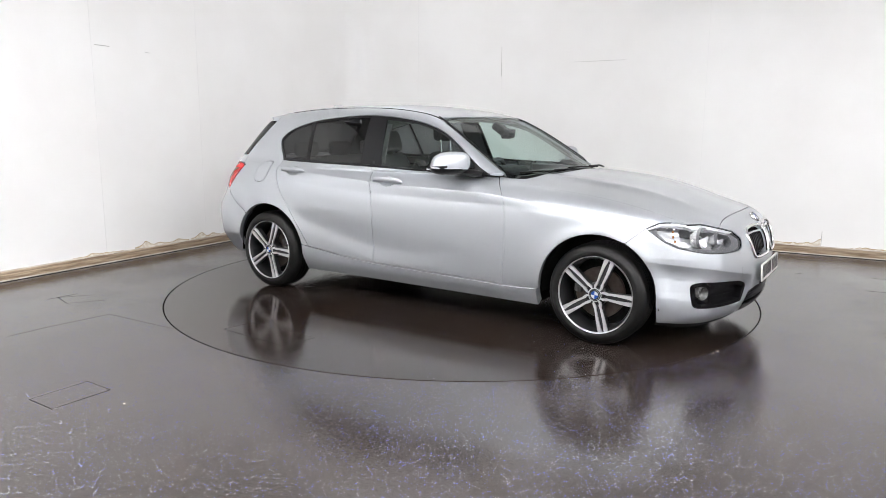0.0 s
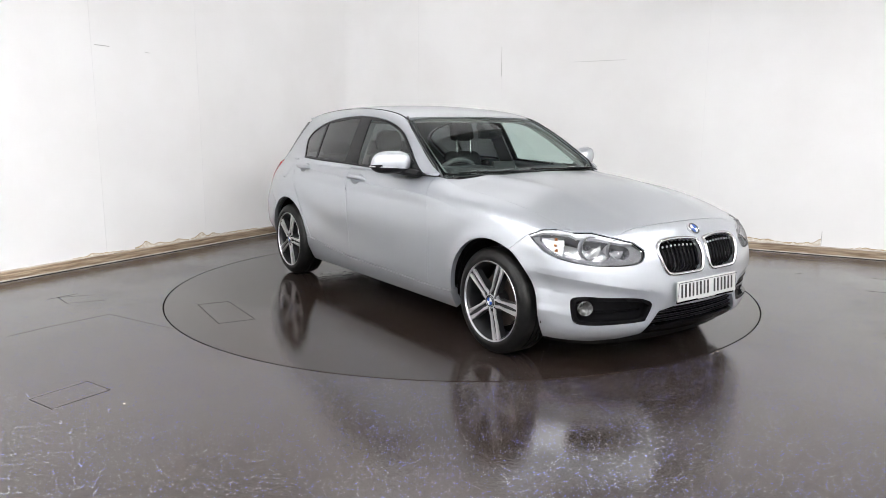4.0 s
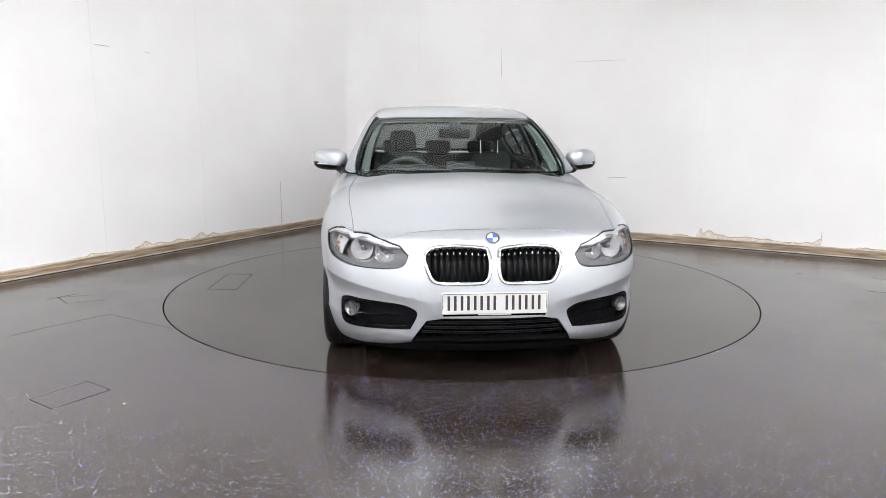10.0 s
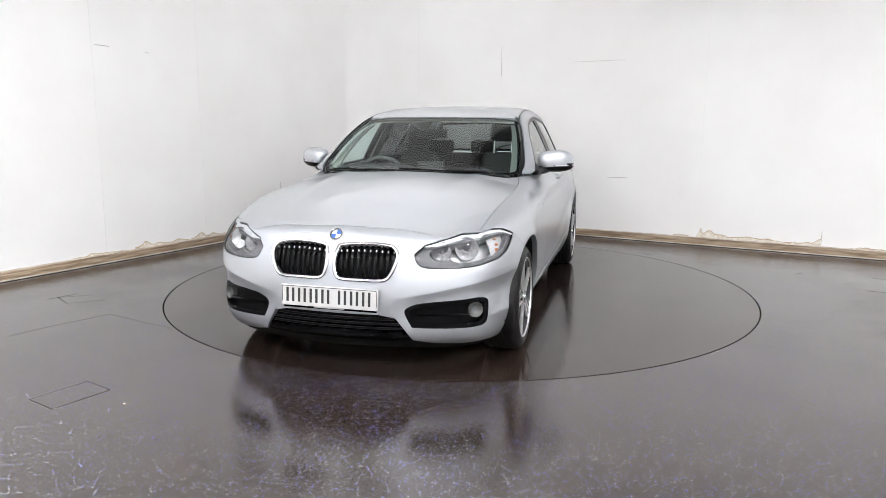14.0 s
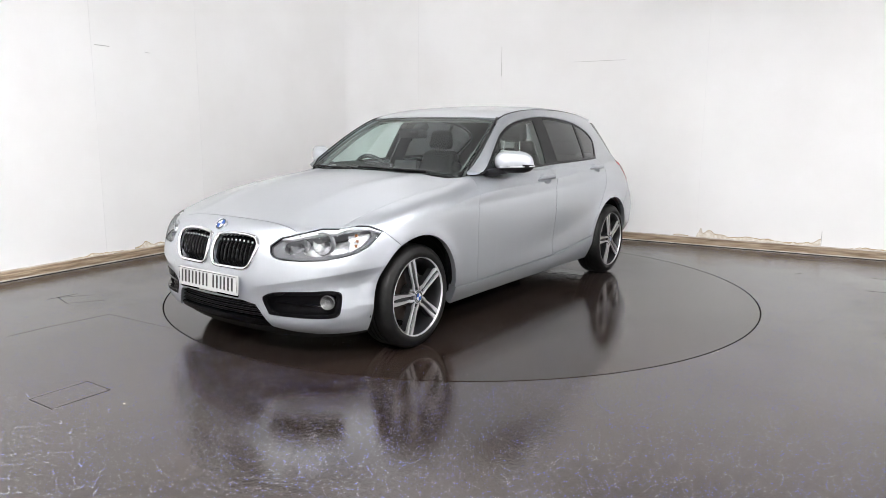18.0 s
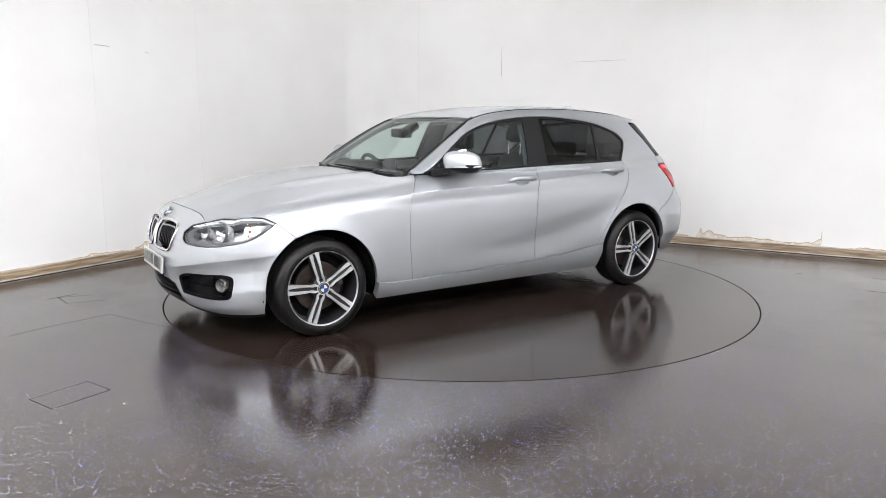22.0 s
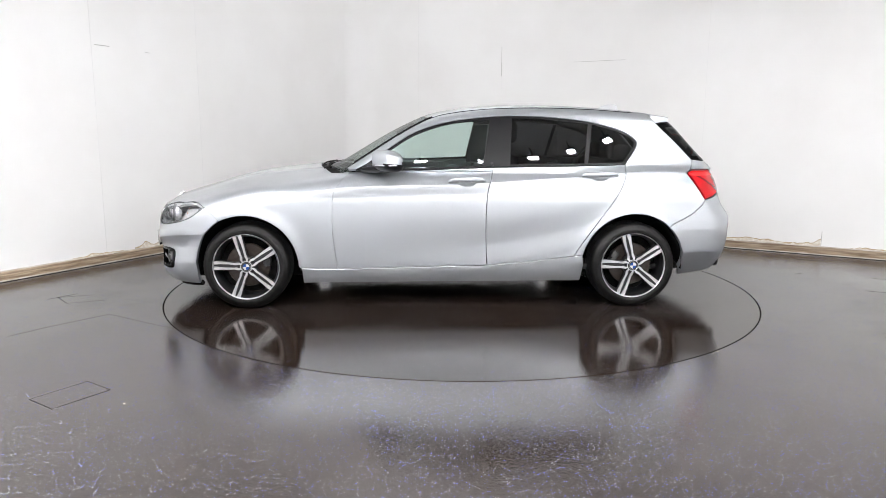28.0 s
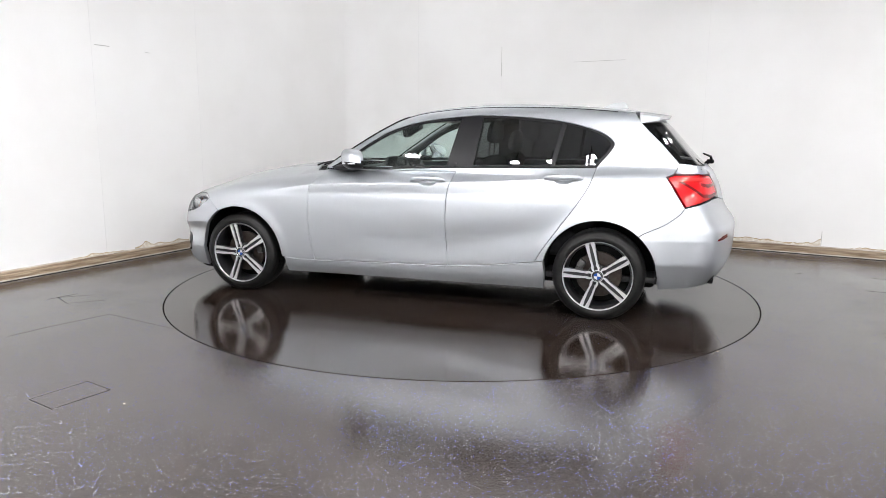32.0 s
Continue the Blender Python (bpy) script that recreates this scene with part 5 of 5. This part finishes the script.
def build_wheel(car, sx, sy):
    r = .300
    y = .862 if sx > 0 else .880
    prof = [(.224, -.016), (.229, -.006), (.236, -.001), (.250, 0), (.262, -.003), (.264, -.005), (.276, -.010), (.288, -.020), (.295, -.032), (.299, -.046)]
    for c in (.085, .115, .145):
        prof += [(r, c * -1 + .012), (r, -c + .004), (r - .006, -c + .003), (r - .006, -c - .003), (r, -c - .004)]
    prof += [(r, -.175), (.296, -.190), (.286, -.205), (.268, -.216), (.24, -.215), (.224, -.205)]
    tyre = part("wheel", lathe(prof, 72), M_RUBBER, car, "black tyre on a dark alloy wheel")
    tyre.matrix_local = pose(1.345 * sx, y * sy, r, 0, 0, 0 if sy > 0 else 180)
    V, F = [], []
    for i in range(64):
        k = len(V)
        for aa in (2 * math.pi * i / 64, 2 * math.pi * i / 64 + .03):
            for rr, yy in ((.2875, -.0195), (.2950, -.0310), (.3000, -.0460), (.3015, -.060)):
                V.append((rr * math.cos(aa), yy + .0015, rr * math.sin(aa)))
        F += [(k + j, k + 1 + j, k + 5 + j, k + 4 + j) for j in range(3)]
    tagged(part("shoulder_tread", mesh_of("tread", V, F, False), M_RUBBER, tyre), kind="stuff")
    part("rim_lip", lathe([(.2265, -.010), (.2280, -.004), (.2265, -.002), (.2235, -.004), (.2205, -.012)], 72), M_ALLOY, tyre, "machined silver rim lip")
    part("rim_barrel", lathe([(.2185, -.010), (.213, -.020), (.206, -.045), (.203, -.12), (.212, -.20), (.222, -.21)], 64), M_DARKALLOY, tyre)
    part("hub", lathe([(.030, -.010), (.044, -.012), (.066, -.030), (.070, -.055), (.060, -.10), (0, -.10)], 40), M_DARKALLOY, tyre)
    part("hub_face", lathe([(.0305, -.0125), (.032, -.0108), (.040, -.0108), (.043, -.014), (.044, -.03)], 40), M_ALLOY, tyre, "machined silver hub ring")
    part("wheel_backing", lathe([(.0, -.165), (.205, -.165)], 40), M_MATT, tyre)
    a0 = 3 if sy > 0 else 39
    up = pose(0, 0, 0, -90, 0, 0)
    for i in range(5):
        m = pose(0, 0, 0, 0, -(a0 + 72 * i), 0) @ up
        out = [(.030, -.017), (.060, -.026), (.095, -.023), (.215, -.031), (.222, -.030), (.224, .030), (.215, .031), (.095, .023), (.060, .026), (.030, .017)]
        part("spoke", moved(slab(out, .036, pose(0, 0, -.024), .003), m), M_DARKALLOY, tyre)
        faces = []
        for s in (1, -1):
            bar = [(.034, .010 * s), (.044, .0125 * s), (.056, .0125 * s), (.066, .0090 * s), (.090, .0110 * s), (.130, .0120 * s), (.180, .0105 * s), (.221, .0060 * s), (.223, .0305 * s), (.205, .0305 * s), (.150, .0275 * s), (.100, .0235 * s), (.080, .0215 * s), (.068, .0250 * s), (.050, .0265 * s), (.034, .020 * s)]
            faces.append(slab(bar if s > 0 else bar[::-1], .012, pose(0, 0, -.0105), .0012))
        part("spoke_face", moved(joined(*faces), m), M_ALLOY, tyre, "machined silver twin spoke")
        b = radians(a0 + 72 * i)
        part("wheel_bolt", moved(lathe([(0, .006), (.008, .006), (.010, 0), (.010, -.02), (0, -.02)], 10, "y"), Matrix.Translation((.052 * math.cos(b), -.020, .052 * math.sin(b)))), M_TRIM, tyre)
    roundel(tyre, "centre_cap", pose(0, -.009, 0, -90, 0, 0), .031)
    part("brake_disc", lathe([(.06, -.105), (.066, -.092), (.075, -.090), (.148, -.090), (.150, -.093), (.150, -.112), (.148, -.114), (.06, -.114)], 48), M_DISCBRAKE, tyre)
    part("brake_caliper", joined(*[block((.05, .07, .055), (.13 * math.cos(radians(a)), -.10, .13 * math.sin(radians(a))), .012, rot=pose(0, 0, 0, 0, -a, 0)) for a in ((150, 172) if (sx > 0) == (sy > 0) else (8, 30))]), M_CALIPER, tyre)


def build_seat(car, y):
    seat = part("front_seat", block((.52, .50, .16), (-.16, y, .44), .05, 3, rot=pose(0, 0, 0, 0, -6, 0)), M_FABRIC, car, "dark grey fabric front seat")
    rot = pose(0, 0, 0, 0, -20, 0)
    part("backrest", block((.15, .48, .62), (-.44, y, .76), .06, 3, rot=rot, taper=(.8, .72)), M_FABRIC, seat)
    for s in (1, -1):
        part("side_bolster", block((.18, .09, .50), (-.41, y + .20 * s, .73), .04, 3, rot=rot, taper=(.8, .6)), M_FABRIC, seat)
    up = .075 if y > 0 else .0
    part("headrest", block((.10, .235, .165), (-.53, y, 1.145 + up), .045, 3, rot=pose(0, 0, 0, 0, -8, 0), taper=(.8, .85)), M_FABRIC, seat)
    for s in (1, -1) if y > 0 else ():
        part("headrest_post", tube([(-.495, y + .072 * s, 1.00), (-.505, y + .072 * s, 1.09 + up)], .0065, 8), M_CHROME, seat)


def build_cabin(car, fd, rd, bs, roof):
    for poly in (fd, rd):
        both("door_lining", patch([(x, min(z, .945)) for x, z in poly], on_side, (), .06, .01, gap=.012, sink=.05), M_DASH, car, "dark door lining")
    both("pillar_lining", patch([p for p in bs if p[0] < .5], on_side, (), .05, .01, gap=.004, sink=.028), M_PILLAR, car, "grey pillar lining")
    wr = cr([(.70, .715), (.45, .678), (.25, .632), (.12, .585)], 5)
    both("pillar_trim", patch([(x - .01, y - .022) for x, y in wr] + [(x - .01, y - .082 + .03 * i / len(wr)) for i, (x, y) in enumerate(wr)][::-1], on_top, (), .03, .012, gap=0, sink=.042), M_PILLAR, car, "pale grey windscreen pillar trim")
    both("centre_pillar_trim", patch([(-.29, .96), (-.335, 1.30), (-.50, 1.31), (-.47, .96)], on_side, (), .04, .012, gap=0, sink=.05), M_PILLARDARK, car, "dark grey centre pillar trim")
    part("headliner", patch(roof, on_top, (), .08, .01, gap=.01, sink=.035), M_LINER, car)
    part("cabin_floor", block((2.6, 1.5, .04), (-.45, 0, .27), .01), M_DASH, car)
    part("bulkhead", block((.04, 1.36, .56), (.86, 0, .62), .01), M_DASH, car)
    prof = [(.80, .905), (.62, .945), (.46, .940), (.40, .905), (.385, .80), (.42, .66), (.46, .52), (.80, .50)]
    dash = part("dashboard", moved(slab(prof, 1.38, None, .012), Matrix(((1, 0, 0, 0), (0, 0, 1, .69), (0, 1, 0, 0), (0, 0, 0, 1)))), M_DASH, car, "dark dashboard")
    part("instrument_hood", block((.20, .40, .075), (.47, -.36, .955), .03, 3), M_DASH, dash)
    part("centre_screen", block((.02, .20, .10), (.425, .02, .965), .006, rot=pose(0, 0, 0, 0, -8, 0)), M_DASH, dash)
    part("air_vent", block((.01, .24, .05), (.392, .02, .87), .004), M_TRIM, dash)
    part("console", block((.9, .24, .26), (.0, 0, .42), .04), M_DASH, car)
    tilt = pose(.335, -.36, .868, 0, -66, 0)
    a = np.linspace(0, 2 * np.pi, 40, endpoint=False)
    sw = part("steering_wheel", moved(tube([(.183 * math.cos(q), .183 * math.sin(q), 0) for q in a], .0155, 10, True), tilt), M_PILLARDARK, car, "black leather steering wheel")
    part("wheel_boss", moved(block((.13, .15, .05), (0, 0, .02), .02, 3), tilt), M_DASH, sw)
    for q in (90, 210, 330):
        part("wheel_spoke", moved(block((.03, .13, .016), (.0, .11, .01), .006), tilt @ pose(0, 0, 0, 0, 0, q)), M_TRIM, sw)
    part("column", tube([(.34, -.36, .86), (.55, -.36, .80)], .035, 10), M_DASH, car)
    for y in (.36, -.36):
        build_seat(car, y)
    bench = part("rear_seat", block((.50, 1.22, .18), (-.98, 0, .46), .05, 3), M_FABRIC, car, "dark fabric rear bench")
    part("backrest", block((.14, 1.20, .56), (-1.27, 0, .74), .05, 3, rot=pose(0, 0, 0, 0, -18, 0)), M_FABRIC, bench)
    for y in (.40, 0, -.40):
        part("headrest", block((.08, .24, .12), (-1.37, y, 1.070), .035, 3), M_FABRIC, bench)
    part("parcel_shelf", block((.46, 1.06, .02), (-1.64, 0, .955), .006), M_DASH, car)
    part("boot_lining", block((.04, 1.0, .55), (-1.93, 0, .68), .01), M_DASH, car)
    im = part("interior_mirror", block((.028, .235, .068), (.30, -.015, 1.206), .014, 3, rot=pose(0, 0, 0, 0, 8, 8)), M_TRIM, car, "black interior mirror")
    part("sensor_box", block((.16, .085, .06), (.245, 0, 1.230), .015, 2, rot=pose(0, 0, 0, 0, 31, 0)), M_TRIM, im)


CAR = build_car()


def motions():
    """Turntable and car turn together at a steady pace."""
    table, car = [], []
    for i in range(65):
        t = i * .5
        a = -32.48 - 5.1194 * t
        table.append((t, pose(0, 0, 0, 0, 0, a)))
        car.append((t, pose(0, 0, 0, 0, 0, a) @ pose(.179, -.082, 0)))
    walk(TURNTABLE, table)
    walk(CAR, car)
    walk(PUDDLE, car)


motions()
